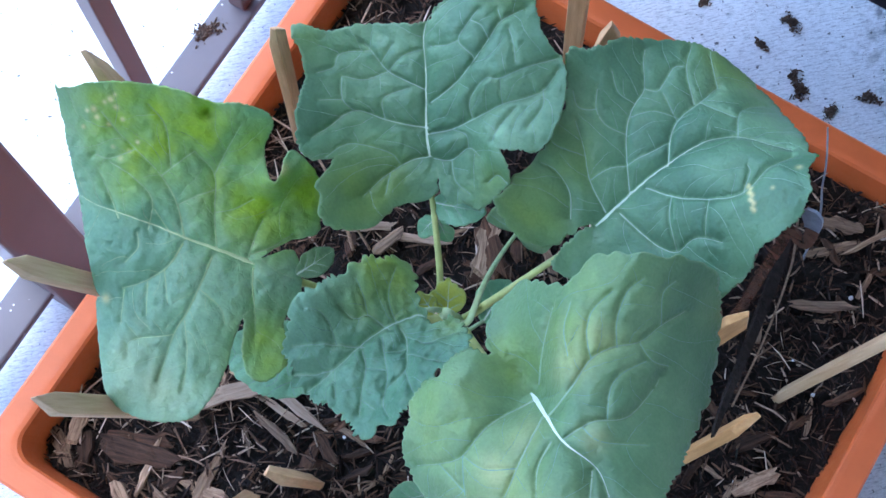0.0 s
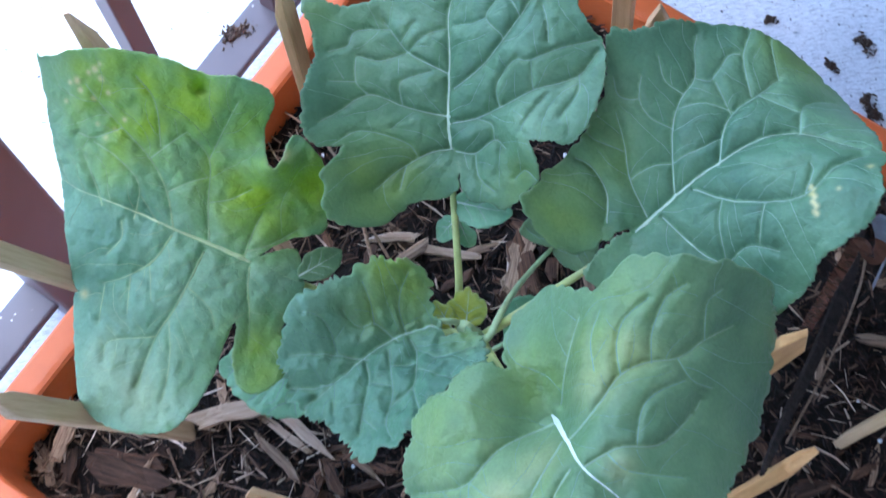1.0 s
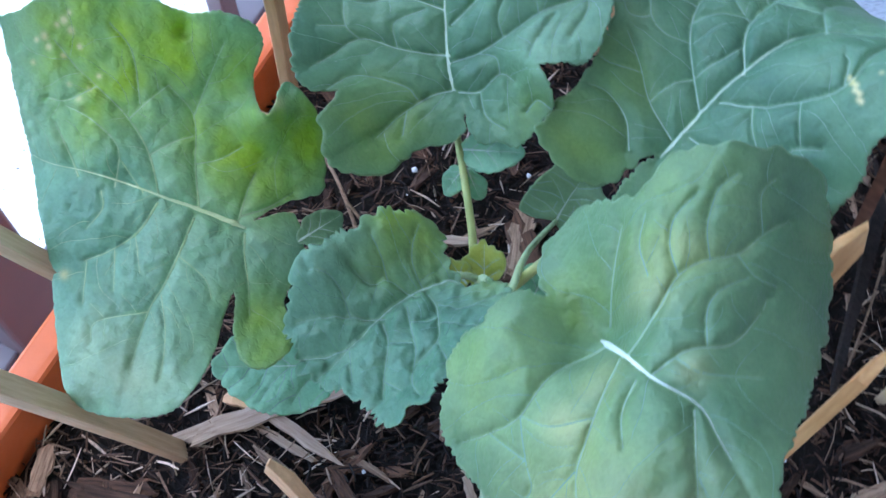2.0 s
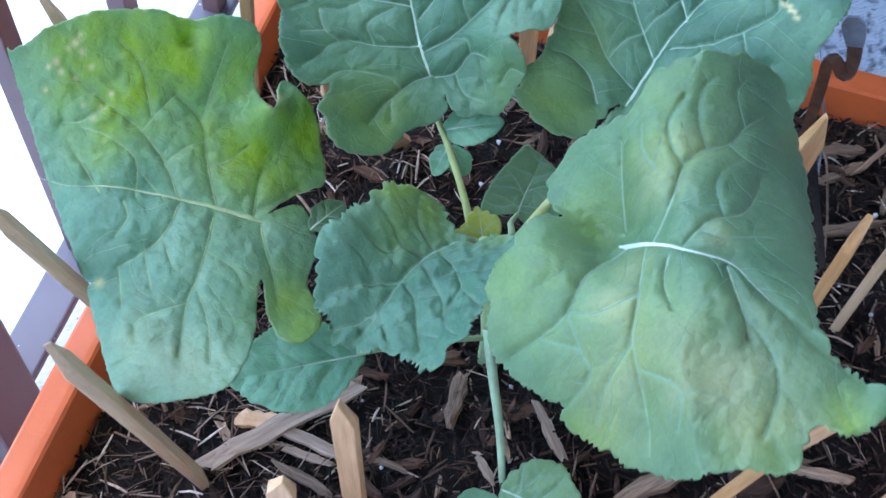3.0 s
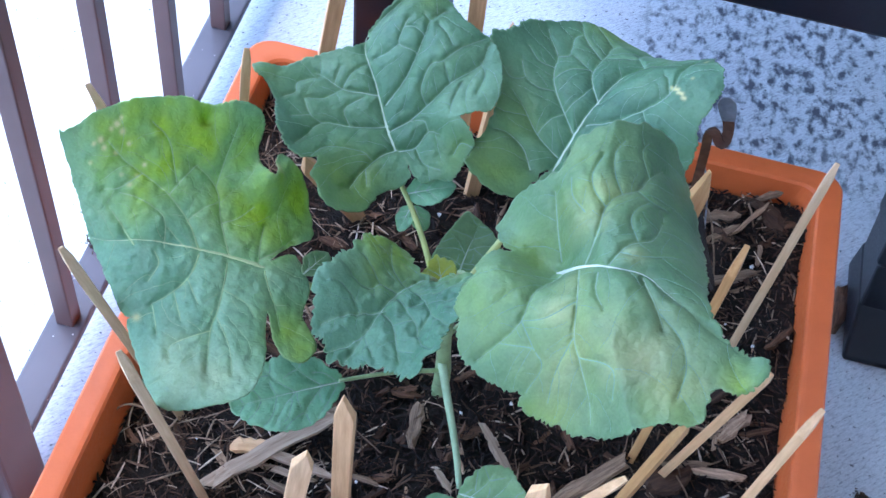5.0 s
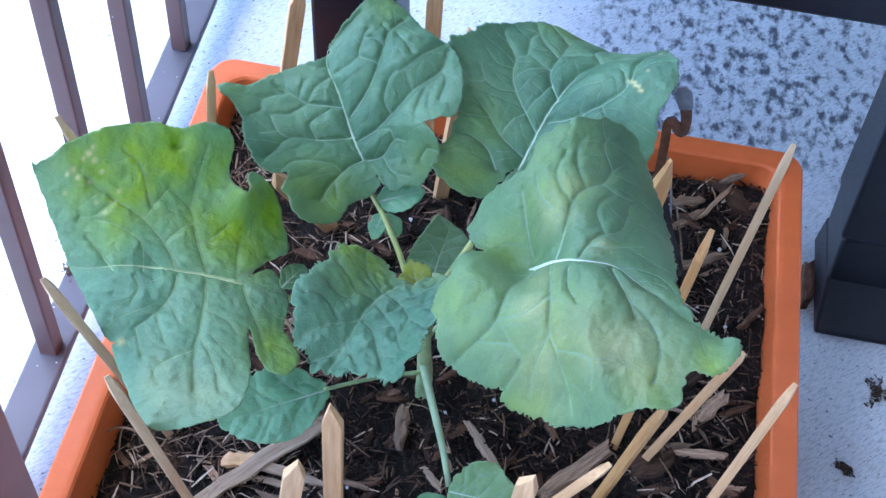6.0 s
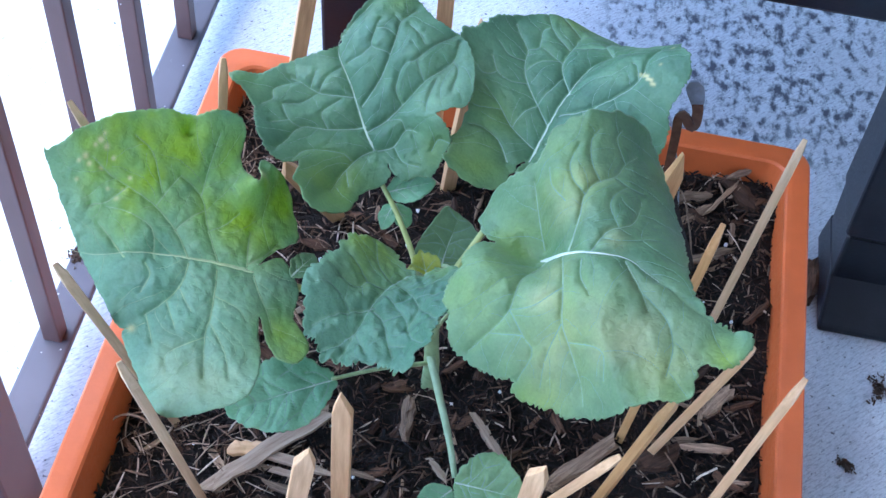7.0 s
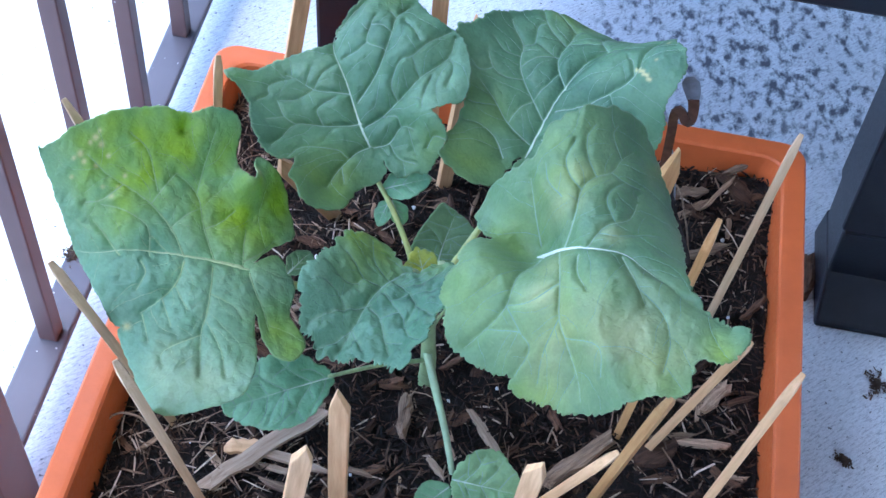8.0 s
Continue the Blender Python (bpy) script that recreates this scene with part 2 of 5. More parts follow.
# ---- building helpers ----
def thing(name, at, label, category, group="", kind=""):
    ob = new(name)
    ob.location = at
    WHERE[ob] = Vector(at)
    return tagged(ob, label, category, group, kind)


def part(name, bm, mat, parent=None, label="", smooth=False, at=None):
    """Links a bmesh, in world coordinates, as ONE mesh object under a thing or a part (or alone)."""
    me = bpy.data.meshes.new(name)
    home = WHERE[parent] if parent is not None else Vector(at or (0, 0, 0))
    bmesh.ops.translate(bm, verts=bm.verts, vec=-home)
    bm.to_mesh(me)
    bm.free()
    me.materials.append(mat)
    if smooth:
        me.shade_smooth()
    ob = new(name, me)
    if parent is not None:
        ob.parent = parent
        WHERE[ob] = home
    else:
        ob.location = home
        WHERE[ob] = home
    if label:
        ob["label"] = label
    return ob


def box_bm(a, b, bevel=0.0, segments=2):
    bm = bmesh.new()
    bmesh.ops.create_cube(bm, size=1)
    for v in bm.verts:
        v.co = Vector([(a[i] + b[i]) / 2 + v.co[i] * (b[i] - a[i]) for i in range(3)])
    if bevel:
        bmesh.ops.bevel(bm, geom=bm.edges[:], offset=bevel, segments=segments, profile=0.5, affect="EDGES")
    return bm


def curve_points(points, step):
    """A smooth line through the points (Catmull-Rom)."""
    pts = [Vector(p) for p in points]
    pts = [2 * pts[0] - pts[1]] + pts + [2 * pts[-1] - pts[-2]]
    out = []
    for i in range(1, len(pts) - 2):
        p0, p1, p2, p3 = pts[i - 1:i + 3]
        n = max(1, int((p2 - p1).length / step))
        for k in range(n):
            s = k / n
            out.append(0.5 * (2 * p1 + (p2 - p0) * s + (2 * p0 - 5 * p1 + 4 * p2 - p3) * s * s + (3 * p1 - p0 - 3 * p2 + p3) * s ** 3))
    out.append(pts[-2])
    return out


def tube_bm(points, radius, sides=8, flat=1.0, up=(0, 0, 1)):
    """A tapered tube along points; radius(s) for s in 0..1."""
    bm = bmesh.new()
    rings = []
    n = len(points)
    for i, p in enumerate(points):
        d = (points[min(i + 1, n - 1)] - points[max(i - 1, 0)]).normalized()
        side = d.cross(Vector(up))
        side = side.normalized() if side.length > 1e-4 else Vector((1, 0, 0))
        top = side.cross(d).normalized()
        r = radius(i / max(1, n - 1))
        rings.append([bm.verts.new(p + side * (r * math.cos(q)) + top * (r * flat * math.sin(q))) for q in [2 * math.pi * k / sides for k in range(sides)]])
    for a, b in zip(rings, rings[1:]):
        for k in range(sides):
            bm.faces.new((a[k], a[(k + 1) % sides], b[(k + 1) % sides], b[k]))
    bm.faces.new(rings[0][::-1])
    bm.faces.new(rings[-1])
    bmesh.ops.recalc_face_normals(bm, faces=bm.faces[:])
    return bm


def ring_loft(bm, profile, cx, cy, hx, hy, seg=7):
    """Rounded rectangles, one for each (inset, z, corner radius), joined into a skin."""
    rings = []
    for inset, z, r in profile:
        ax, ay = hx - inset, hy - inset
        ring = []
        for sx, sy, q0 in ((1, 1, 0), (-1, 1, 90), (-1, -1, 180), (1, -1, 270)):
            for k in range(seg + 1):
                q = radians(q0 + 90 * k / seg)
                ring.append(bm.verts.new((cx + sx * (ax - r) + r * math.cos(q), cy + sy * (ay - r) + r * math.sin(q), z)))
        rings.append(ring)
    for a, b in zip(rings, rings[1:]):
        n = len(a)
        for k in range(n):
            bm.faces.new((a[k], a[(k + 1) % n], b[(k + 1) % n], b[k]))
    return rings


# ---- the balcony ----
tagged(part("floor", box_bm((-1.4, -3, -0.2), (1.8, 3, 0)), CONCRETE), "pale grey broomed concrete balcony floor with specks", "floor", kind="structure")
tagged(part("ground", box_bm((-400, -400, -3.4), (400, 400, -3.2)), FAR_GROUND), "pale paved ground below the balcony", "ground", kind="structure")
# unseen walls and ceiling, added to steer daylight in from the railing side
tagged(part("wall_house", box_bm((1.8, -3, -0.2), (1.95, 3, 2.55)), STUCCO), "unseen tan stucco wall, added so daylight comes from the railing side", "wall", kind="structure")
tagged(part("wall_end_far", box_bm((-1.4, 3, -0.2), (1.95, 3.15, 2.55)), STUCCO), "unseen tan stucco end wall, added to narrow the daylight", "wall", kind="structure")
tagged(part("wall_end_near", box_bm((-0.2, -3.15, -0.2), (1.95, -3, 2.55)), STUCCO), "unseen tan stucco end wall, added to narrow the daylight", "wall", kind="structure")
tagged(part("ceiling", box_bm((-0.62, -3, 2.55), (1.95, 3, 2.7)), STUCCO), "unseen tan plastered ceiling, added to keep the sun off the planter", "ceiling", kind="structure")

# the railing
RX, RZ = -0.096, 0.05
railing = thing("balcony_railing", (RX, 0, 0), "dark brown powder-coated metal balcony railing with square balusters", "railing")
part("bottom_rail", box_bm((RX - 0.018, -2.6, RZ - 0.008), (RX + 0.012, 2.6, RZ), 0.002), RAIL_SKY_SPECKED, railing, "bottom rail with pale dust specks, the sky's reflection in its grey-blue colour")
part("top_rail", box_bm((RX - 0.02, -2.6, 1.02), (RX + 0.02, 2.6, 1.06), 0.003), RAIL, railing)
PITCH = 0.1185
for k in range(-16, 19):
    y = -0.183 + PITCH * k
    if k == -1:
        continue
    part("baluster", box_bm((RX - 0.010, y - 0.0085, RZ), (RX + 0.005, y + 0.0065, 1.02), 0.0012), RAIL, railing)
for y in (-1.85, -0.318, 1.23):
    part("post", box_bm((RX - 0.0225, y - 0.0225, 0.0), (RX + 0.0225, y + 0.0225, 1.07), 0.003), RAIL, railing)

# ---- the black side table ----
table = thing("side_table", (0.32, 0.25, 0), "black moulded resin outdoor side table on the concrete", "table")
TX0, TX1, TY0, TY1 = 0.075, 0.599, 0.0, 0.62


def slab_bm(sections):
    """A tapering bar: one rectangle (x0, x1, y0, y1, z) after another, with softened edges."""
    bm = bmesh.new()
    rings = [[bm.verts.new(p) for p in ((x0, y0, z), (x1, y0, z), (x1, y1, z), (x0, y1, z))] for x0, x1, y0, y1, z in sections]
    for a, b in zip(rings, rings[1:]):
        for k in range(4):
            bm.faces.new((a[k], a[(k + 1) % 4], b[(k + 1) % 4], b[k]))
    bm.faces.new(rings[0][::-1])
    bm.faces.new(rings[-1])
    bmesh.ops.bevel(bm, geom=bm.edges[:], offset=0.003, segments=2, profile=0.5, affect="EDGES")
    return bm


def table_leg(x, y, lean, turn):
    """A moulded leg that widens into a wedge-shaped foot; turn is 1 for the legs at the near end and -1 at the far end."""
    def box(x0, x1, y0, y1, z):
        x0, x1 = x0 - lean * z, x1 - lean * z
        return (x + x0, x + x1, y + y0, y + y1, z) if turn > 0 else (x + x0, x + x1, y - y1, y - y0, z)
    leg = part("leg", slab_bm([box(0.004, 0.066, 0.034, 0.102, 0.03), box(0.003, 0.066, 0.029, 0.098, 0.1), box(0.0, 0.066, 0.026, 0.096, 0.104), box(0.0, 0.066, 0.006, 0.058, 0.4)]), BLACK, table)
    part("foot", slab_bm([box(0, 0.07, 0.0, 0.108, 0.0), box(0, 0.07, 0.0, 0.108, 0.008), box(0.003, 0.067, 0.036, 0.104, 0.042)]), BLACK, leg)


for x, lean in ((TX0 - 0.002, 0.0), (0.529, 0.06)):
    table_leg(x, TY0, lean, 1)
    table_leg(x, TY1, lean, -1)
for y in (TY0 + 0.03, TY1 - 0.03):
    part("apron", box_bm((TX0 + 0.04, y - 0.018, 0.349), (TX1 - 0.085, y + 0.018, 0.40), 0.003), BLACK, table)
for x in (TX0 + 0.03, TX1 - 0.06):
    part("apron", box_bm((x - 0.012, TY0 + 0.04, 0.345), (x + 0.012, TY1 - 0.04, 0.40), 0.003), BLACK, table)
part("tabletop", box_bm((TX0 - 0.005, TY0 + 0.005, 0.40), (TX1 - 0.02, TY1 + 0.005, 0.43), 0.006), BLACK, table)

# ---- the planter ----
PW = 0.46
planter = thing("planter_box", (PW / 2, -PW / 2, 0), "square terracotta-orange plastic planter box with a broad flat rim", "planter")
bm = bmesh.new()
rings = ring_loft(bm, [(0.036, 0.0, 0.03), (0.034, 0.004, 0.03), (0.014, 0.186, 0.022), (0.020, 0.186, 0.022), (0.024, 0.17, 0.022), (0.042, 0.012, 0.03)], PW / 2, -PW / 2, PW / 2, PW / 2)
bm.faces.new(rings[0][::-1])
bm.faces.new(rings[-1])
bmesh.ops.recalc_face_normals(bm, faces=bm.faces[:])
part("pot_wall", bm, PLASTIC, planter, smooth=False)
bm = bmesh.new()
ring_loft(bm, [(0.0142, 0.186, 0.02), (0.0, 0.186, 0.018), (0.0, 0.2215, 0.018), (0.0006, 0.2238, 0.018), (0.0022, 0.225, 0.0175), (0.0118, 0.225, 0.016), (0.0140, 0.2249, 0.0155), (0.0168, 0.2244, 0.015), (0.0182, 0.2225, 0.015), (0.0195, 0.212, 0.016), (0.0245, 0.165, 0.018), (0.0205, 0.165, 0.018)], PW / 2, -PW / 2, PW / 2, PW / 2)
bmesh.ops.recalc_face_normals(bm, faces=bm.faces[:])
part("rim", bm, PLASTIC, planter, smooth=False)

# ---- soil and mulch ----
SOIL_Z = 0.187


def soil_height(x, y):
    p = Vector((x, y, 0))
    return SOIL_Z + 0.035 * max(0.0, x - 0.2) + 0.03 * max(0.0, y + 0.25) + 0.006 * noise.noise(p * 16) + 0.004 * noise.noise(p * 45) + 0.002 * noise.noise(p * 120)


soil = thing("soil_bed", (PW / 2, -PW / 2, 0.19), "dark moist potting soil covered with shredded bark mulch in the planter", "soil")
bm = bmesh.new()
N = 130
grid = [[bm.verts.new((0.02 + (PW - 0.04) * i / N, -0.02 - (PW - 0.04) * j / N, 0)) for j in range(N + 1)] for i in range(N + 1)]
for row in grid:
    for v in row:
        v.co.z = soil_height(v.co.x, v.co.y)
for i in range(N):
    for j in range(N):
        bm.faces.new((grid[i][j], grid[i][j + 1], grid[i + 1][j + 1], grid[i + 1][j]))
part("soil_surface", bm, SOIL, soil, smooth=True)


def shard_mesh(name, rng, length, width, thick, mat, rough=0.16, n=5):
    """A split piece of bark or wood: a long bent bar with ragged ends."""
    bm = bmesh.new()
    rings = []
    taper = rng.uniform(0.1, 0.7)
    bend = rng.uniform(-0.03, 0.03) * length
    for i in range(n):
        s = i / (n - 1)
        x = (s - 0.5) * length
        w = width * (1 - taper * abs(2 * s - 1) ** 3) * rng.uniform(0.78, 1.12)
        z0 = bend * (1 - (2 * s - 1) ** 2) + rng.uniform(-rough, rough) * thick
        y0 = rng.uniform(-rough, rough) * width
        ring = []
        for sy, sz in ((-0.5, -0.5), (0.5, -0.5), (0.47, 0.35), (rng.uniform(-0.25, 0.25), 0.6), (-0.47, 0.4)):
            dx = rng.uniform(-0.22, 0.22) * length if i in (0, n - 1) else 0
            ring.append(bm.verts.new((x + dx * 0.6, y0 + sy * w, z0 + sz * thick * rng.uniform(0.8, 1.2))))
        rings.append(ring)
    for a, b in zip(rings, rings[1:]):
        for k in range(5):
            bm.faces.new((a[k], a[(k + 1) % 5], b[(k + 1) % 5], b[k]))
    bm.faces.new(rings[0][::-1])
    bm.faces.new(rings[-1])
    bmesh.ops.recalc_face_normals(bm, faces=bm.faces[:])
    me = bpy.data.meshes.new(name)
    bm.to_mesh(me)
    bm.free()
    me.materials.append(mat)
    return me


LEAF_LEFT = dict(
    base=(0.1116, -0.2959, 0.3552), along=(-0.9304, -0.2738, 0.2438), up=(0.3237, -0.3013, 0.8969),
    bend=(-0.87673, 0.32333, 0.29833, -0.03693, -0.02219, 0.04332, -0.00147, -0.00521, -0.00362, -0.00329),
    edge=[(-0.45, -0.64), (-1.5, -1.78), (-2.75, -2.5), (-2.85, -3.3), (-2.1, -5.3), (-1.2, -6.2), (-0.25, -6.6), (0.1, -6.15), (0.1, -5.2), (0.3, -4.85), (0.75, -5.2), (1.2, -6.1), (1.25, -6.95), (1.25, -7.7), (1.83, -8.16), (3.1, -8.15), (4.55, -7.75), (6.3, -7.8), (8.65, -7.28), (10.05, -6.75), (10.98, -6.15), (11.75, -5.75), (11.8, -5.35), (9.0, 0.3), (7.2, 3.5), (6.6, 3.75), (6.85, 4.2), (5.48, 7.45), (4.72, 8.49), (3.36, 8.66), (0.89, 7.88), (-0.01, 6.79), (-0.42, 5.3), (-0.4, 4.0), (-0.45, 2.7), (-0.62, 2.65), (-1.0, 4.1), (-1.65, 5.1), (-2.65, 5.15), (-3.5, 3.95), (-2.65, 2.2), (-3, 0.4), (-1.97, -1.4)])
LEAF_LEFT["veins"] = [
    [(-0.2, -0.2), (2, -0.4), (3.6, -0.5), (5.4, -0.6), (6.9, -0.6), (8.6, -0.5), (10.1, -0.8)],
    [(3.6, -0.4), (4.5, -2), (5.7, -3.2), (7.3, -4.1), (8.3, -4.6)],
    [(1.9, -0.4), (2.6, -2.2), (3.2, -4.1), (4.5, -5)],
    [(0.2, -0.4), (0.2, -1.8), (0.1, -2.6)],
    [(0.2, -0.6), (-0.8, -1.3), (-1.7, -2.3)],
    [(3.6, -0.2), (4, 1.2), (4.9, 2.3), (5.8, 3)],
    [(2, -0), (2.1, 1.3), (2.3, 2.9), (2.6, 4.2), (2.6, 6.5)],
    [(-0.2, -0), (-0.5, 1), (-1, 2.1), (-1.4, 3.3)],
    [(7.1, -0.3), (7.9, -1.3), (8.7, -2.2)],
]
LEAF_LEFT["cross"] = [
    [(2.6, 4.2), (4.5, 5.2), (4.5, 6.1)],
    [(2.3, 3.4), (1.6, 5), (1.3, 6.6)],
    [(2.1, 1.7), (0.8, 2.3), (0.3, 3)],
    [(5.7, 3), (5.3, 4.7)],
    [(4.7, 2.2), (4.2, 3.8)],
    [(4.1, 1.3), (3.4, 2.8)],
    [(3.2, -4.1), (3, -5.6), (2.7, -7.2)],
    [(5.7, -3.2), (5, -4.3), (4.5, -5)],
    [(4.5, -2), (3.7, -2.8), (3, -3.3)],
    [(7.3, -4.1), (8.4, -3.2), (9.2, -3.1)],
    [(5.5, -0.3), (5.8, -1.9), (7.1, -2.7), (8.4, -3)],
    [(4.3, -0.4), (5.5, -1.4)],
    [(2.6, -2.2), (1.7, -2.7), (0.9, -3.5)],
    [(6, 0), (5.7, 0.7), (6.1, 1.7)],
    [(8.3, -4.6), (9.4, -5.4)],
    [(5.4, -3.9), (6.2, -5.8), (7.3, -6.6)],
]
LEAF_FAR = dict(
    base=(0.1596, -0.2008, 0.3668), along=(-0.5116, 0.7761, 0.3687), up=(-0.0087, -0.4337, 0.901),
    bend=(-0.60617, 0.10856, 0.08958, -0.00451, -0.05108, 0.08259, -0.00092, 0.00262, -0.01131, 0.00475),
    edge=[(-0.42, -0.36), (-1.16, -0.5), (-1.75, -0.36), (-2.14, 0.51), (-2.36, 1.61), (-3.15, 2.51), (-3.39, 3.21), (-3.26, 4.07), (-2.69, 4.65), (-1.5, 4.81), (-0.9, 5.02), (0.3, 4.3), (0.22, 5.05), (0.75, 5.65), (1.6, 5.95), (3.4, 6.05), (4.7, 5.9), (5.8, 6.15), (7.25, 6.65), (6.9, 4.9), (7.2, 3.25), (7.17, 0.03), (7.91, -0.59), (9.18, -2.29), (9.84, -3.78), (9.76, -4.85), (8.58, -5.57), (6.1, -6.4), (4.9, -7.3), (3.5, -7.5), (1.55, -7), (0.4, -6.05), (0.5, -5.2), (0.5, -4.15), (-0.3, -4.5), (-1, -4.5), (-1.8, -3.8), (-2.6, -2.7), (-2.3, -1.9), (-2.2, -0.95), (-1.4, -0.58)])
LEAF_FAR["veins"] = [
    [(0.2, 0), (1.7, 0.1), (4.4, 0), (7, 0), (8.2, -1.2), (9.2, -3)],
    [(3, -0.2), (3.6, -1.2), (4.6, -2.4), (6.1, -3.6), (7, -4.2), (7.6, -5.3)],
    [(1.4, -0.1), (1.6, -1.3), (2.1, -2.6), (2.8, -4.2), (3.1, -5.5), (3.5, -6.4), (4.5, -7.1)],
    [(3.7, 0.1), (4.1, 0.9), (4.7, 2), (5.8, 2.9), (6.2, 3.3)],
    [(1.7, 0), (1.9, 1.1), (2.2, 2.2), (2.7, 3.7), (1.8, 4.9), (1.4, 5.4)],
    [(0.2, -0.1), (-0, 1), (-0.8, 2.3), (-1.7, 3.2)],
    [(0.1, -0.2), (-0, -1.2), (0.6, -2.2), (0.2, -2.8)],
]
LEAF_FAR["cross"] = [
    [(5.8, 2.9), (5.7, 4.4), (5, 4.7), (4.7, 5.4)],
    [(4.7, 2), (4.3, 3.2), (4.5, 4.2)],
    [(4.7, 2), (5.5, 1.1), (5.8, -0)],
    [(5.1, 2.4), (6.1, 1.7)],
    [(2.2, 2.2), (3.3, 2.2), (3.8, 0.9)],
    [(2.7, 3.7), (3.3, 4.2), (4.5, 4.3)],
    [(3.3, 4.2), (3.3, 5.2)],
    [(4.6, -2.4), (5.2, -2.8), (6.1, -2), (7.1, -2.6), (7.6, -3)],
    [(5.9, -0.3), (5.9, -1.3), (6.1, -2)],
    [(7.1, -2.6), (6.8, -3.2), (6.1, -3.6)],
    [(7, -4.2), (7.6, -4)],
    [(2.1, -2.5), (3.1, -2.5), (4.1, -3.4), (4.1, -4.2), (4.6, -5.5), (5, -7)],
    [(2.8, -4.2), (4.1, -4.2)],
    [(4.9, -5), (5.8, -4.9), (6.6, -4.6)],
]
LEAF_FAR["cross"] += [
    [(0.6, -2.2), (1.3, -2.1), (1.6, -1.3)],
    [(3.5, -6.3), (2.6, -6.3), (1.6, -5.5)],
    [(1, -3.7), (1.6, -4), (2.6, -4.9)],
    [(-0.1, 1.5), (0.5, 2), (1, 3.8), (0.3, 4.8)],
    [(-0.6, 2), (-1.7, 2.2)],
    [(-0, -1.2), (-1.1, -1.4), (-1.8, -2.2)],
    [(-1.2, -3.2), (-0.8, -3.8), (-1.3, -4.4)],
]
LEAF_RIGHT = dict(
    base=(0.2504, -0.1867, 0.3773), along=(0.4663, 0.8349, 0.2923), up=(-0.4079, -0.0903, 0.9086),
    bend=(-1.47441, 0.27903, 0.52915, 0.04087, -0.08795, 0.02216, -0.00702, -0.00183, -0.00122, 0.00712),
    edge=[(-0.2, 0.7), (-1.6, 0.74), (-2.42, 0.65), (-3.43, 1.11), (-3.76, 1.67), (-3.88, 2.45), (-3.8, 2.91), (-2.46, 3.66), (-1.04, 3.97), (-0.19, 4.21), (0.94, 4.63), (1.91, 5.19), (3.41, 6.91), (4.61, 6.64), (6.05, 6.7), (7.9, 6.35), (9.3, 5.8), (10.2, 4.9), (10.75, 3.95), (10.75, 3.3), (11.1, 2.5), (11.06, -1.27), (10.62, -2.63), (10.88, -3.08), (10.04, -3.98), (9.46, -5.25), (8.21, -6.07), (7.29, -6.14), (5.84, -6), (5.21, -6.31), (4.11, -6.23), (2.63, -5.99), (1.17, -5), (-0.24, -3.39), (-1.92, -1.71), (-2.84, -0.65), (-3.1, 0.02), (-2.3, 0.42), (-1, 0.56)])
LEAF_RIGHT["veins"] = [
    [(-0.1, 0.6), (2.2, 0.7), (4.7, 0.7), (6.7, 0.7), (8.4, 0.1), (10.1, -2)],
    [(2.3, 0.8), (2.9, 1.8), (3.6, 2.9), (4.3, 3.7), (4.9, 4.1), (5.7, 4.6), (6.4, 5.7), (6.8, 6.2)],
    [(4.6, 0.6), (5.5, 1.8), (6.4, 2.5), (7.7, 2.9), (8.9, 3.4)],
    [(0.7, 0.8), (0.9, 2.3), (1.5, 3.5), (1.9, 4.6)],
    [(-1, 1.4), (-0.3, 2.4), (-0.3, 3.4), (-0.7, 3.9)],
    [(3.1, 0.4), (4, -0.9), (5.4, -2.3), (6.9, -3.2), (8.5, -2.8), (9.8, -2.6)],
    [(1.3, 0.3), (1.7, -1.2), (2.1, -2.3), (2.7, -3.1), (3.8, -3.3), (4.8, -4.4)],
]
LEAF_RIGHT["cross"] = [
    [(4.9, 4.1), (4.5, 4.8), (4.8, 5.7)],
    [(5.7, 4.6), (6.3, 4.2), (7.5, 4.9), (8, 4.8)],
    [(3.7, 3), (3.1, 3.8), (3.1, 4.6), (3.7, 5.3)],
    [(7.4, 2.9), (8, 4.5), (9, 5.8)],
    [(6.2, 2.4), (6.4, 4), (6.3, 4.2)],
    [(8.9, 3.4), (9.6, 5.2), (10.2, 6)],
    [(1.3, 3.3), (0.5, 4), (0.3, 4.4)],
    [(3.9, -0.9), (3.3, -1.7), (2.7, -3.1)],
    [(5.4, -2.3), (4.3, -3.6)],
    [(6.9, -3.2), (7.7, -2.5), (7.8, -2.1)],
    [(8.2, 0), (9.2, 1.6), (10.5, 2)],
    [(2.9, 1.8), (4.1, 1.6), (5.4, 1.6)],
    [(4.3, 3.7), (5.5, 3.3), (6.4, 2.5)],
    [(0.9, 2.3), (2.1, 2.1), (2.9, 1.8)],
    [(3.1, 4.6), (2.4, 5), (2.6, 5.7)],
]
LEAF_RIGHT["cross"] += [
    [(7.7, 2.9), (8.8, 1.3), (9.2, 1.6)],
]
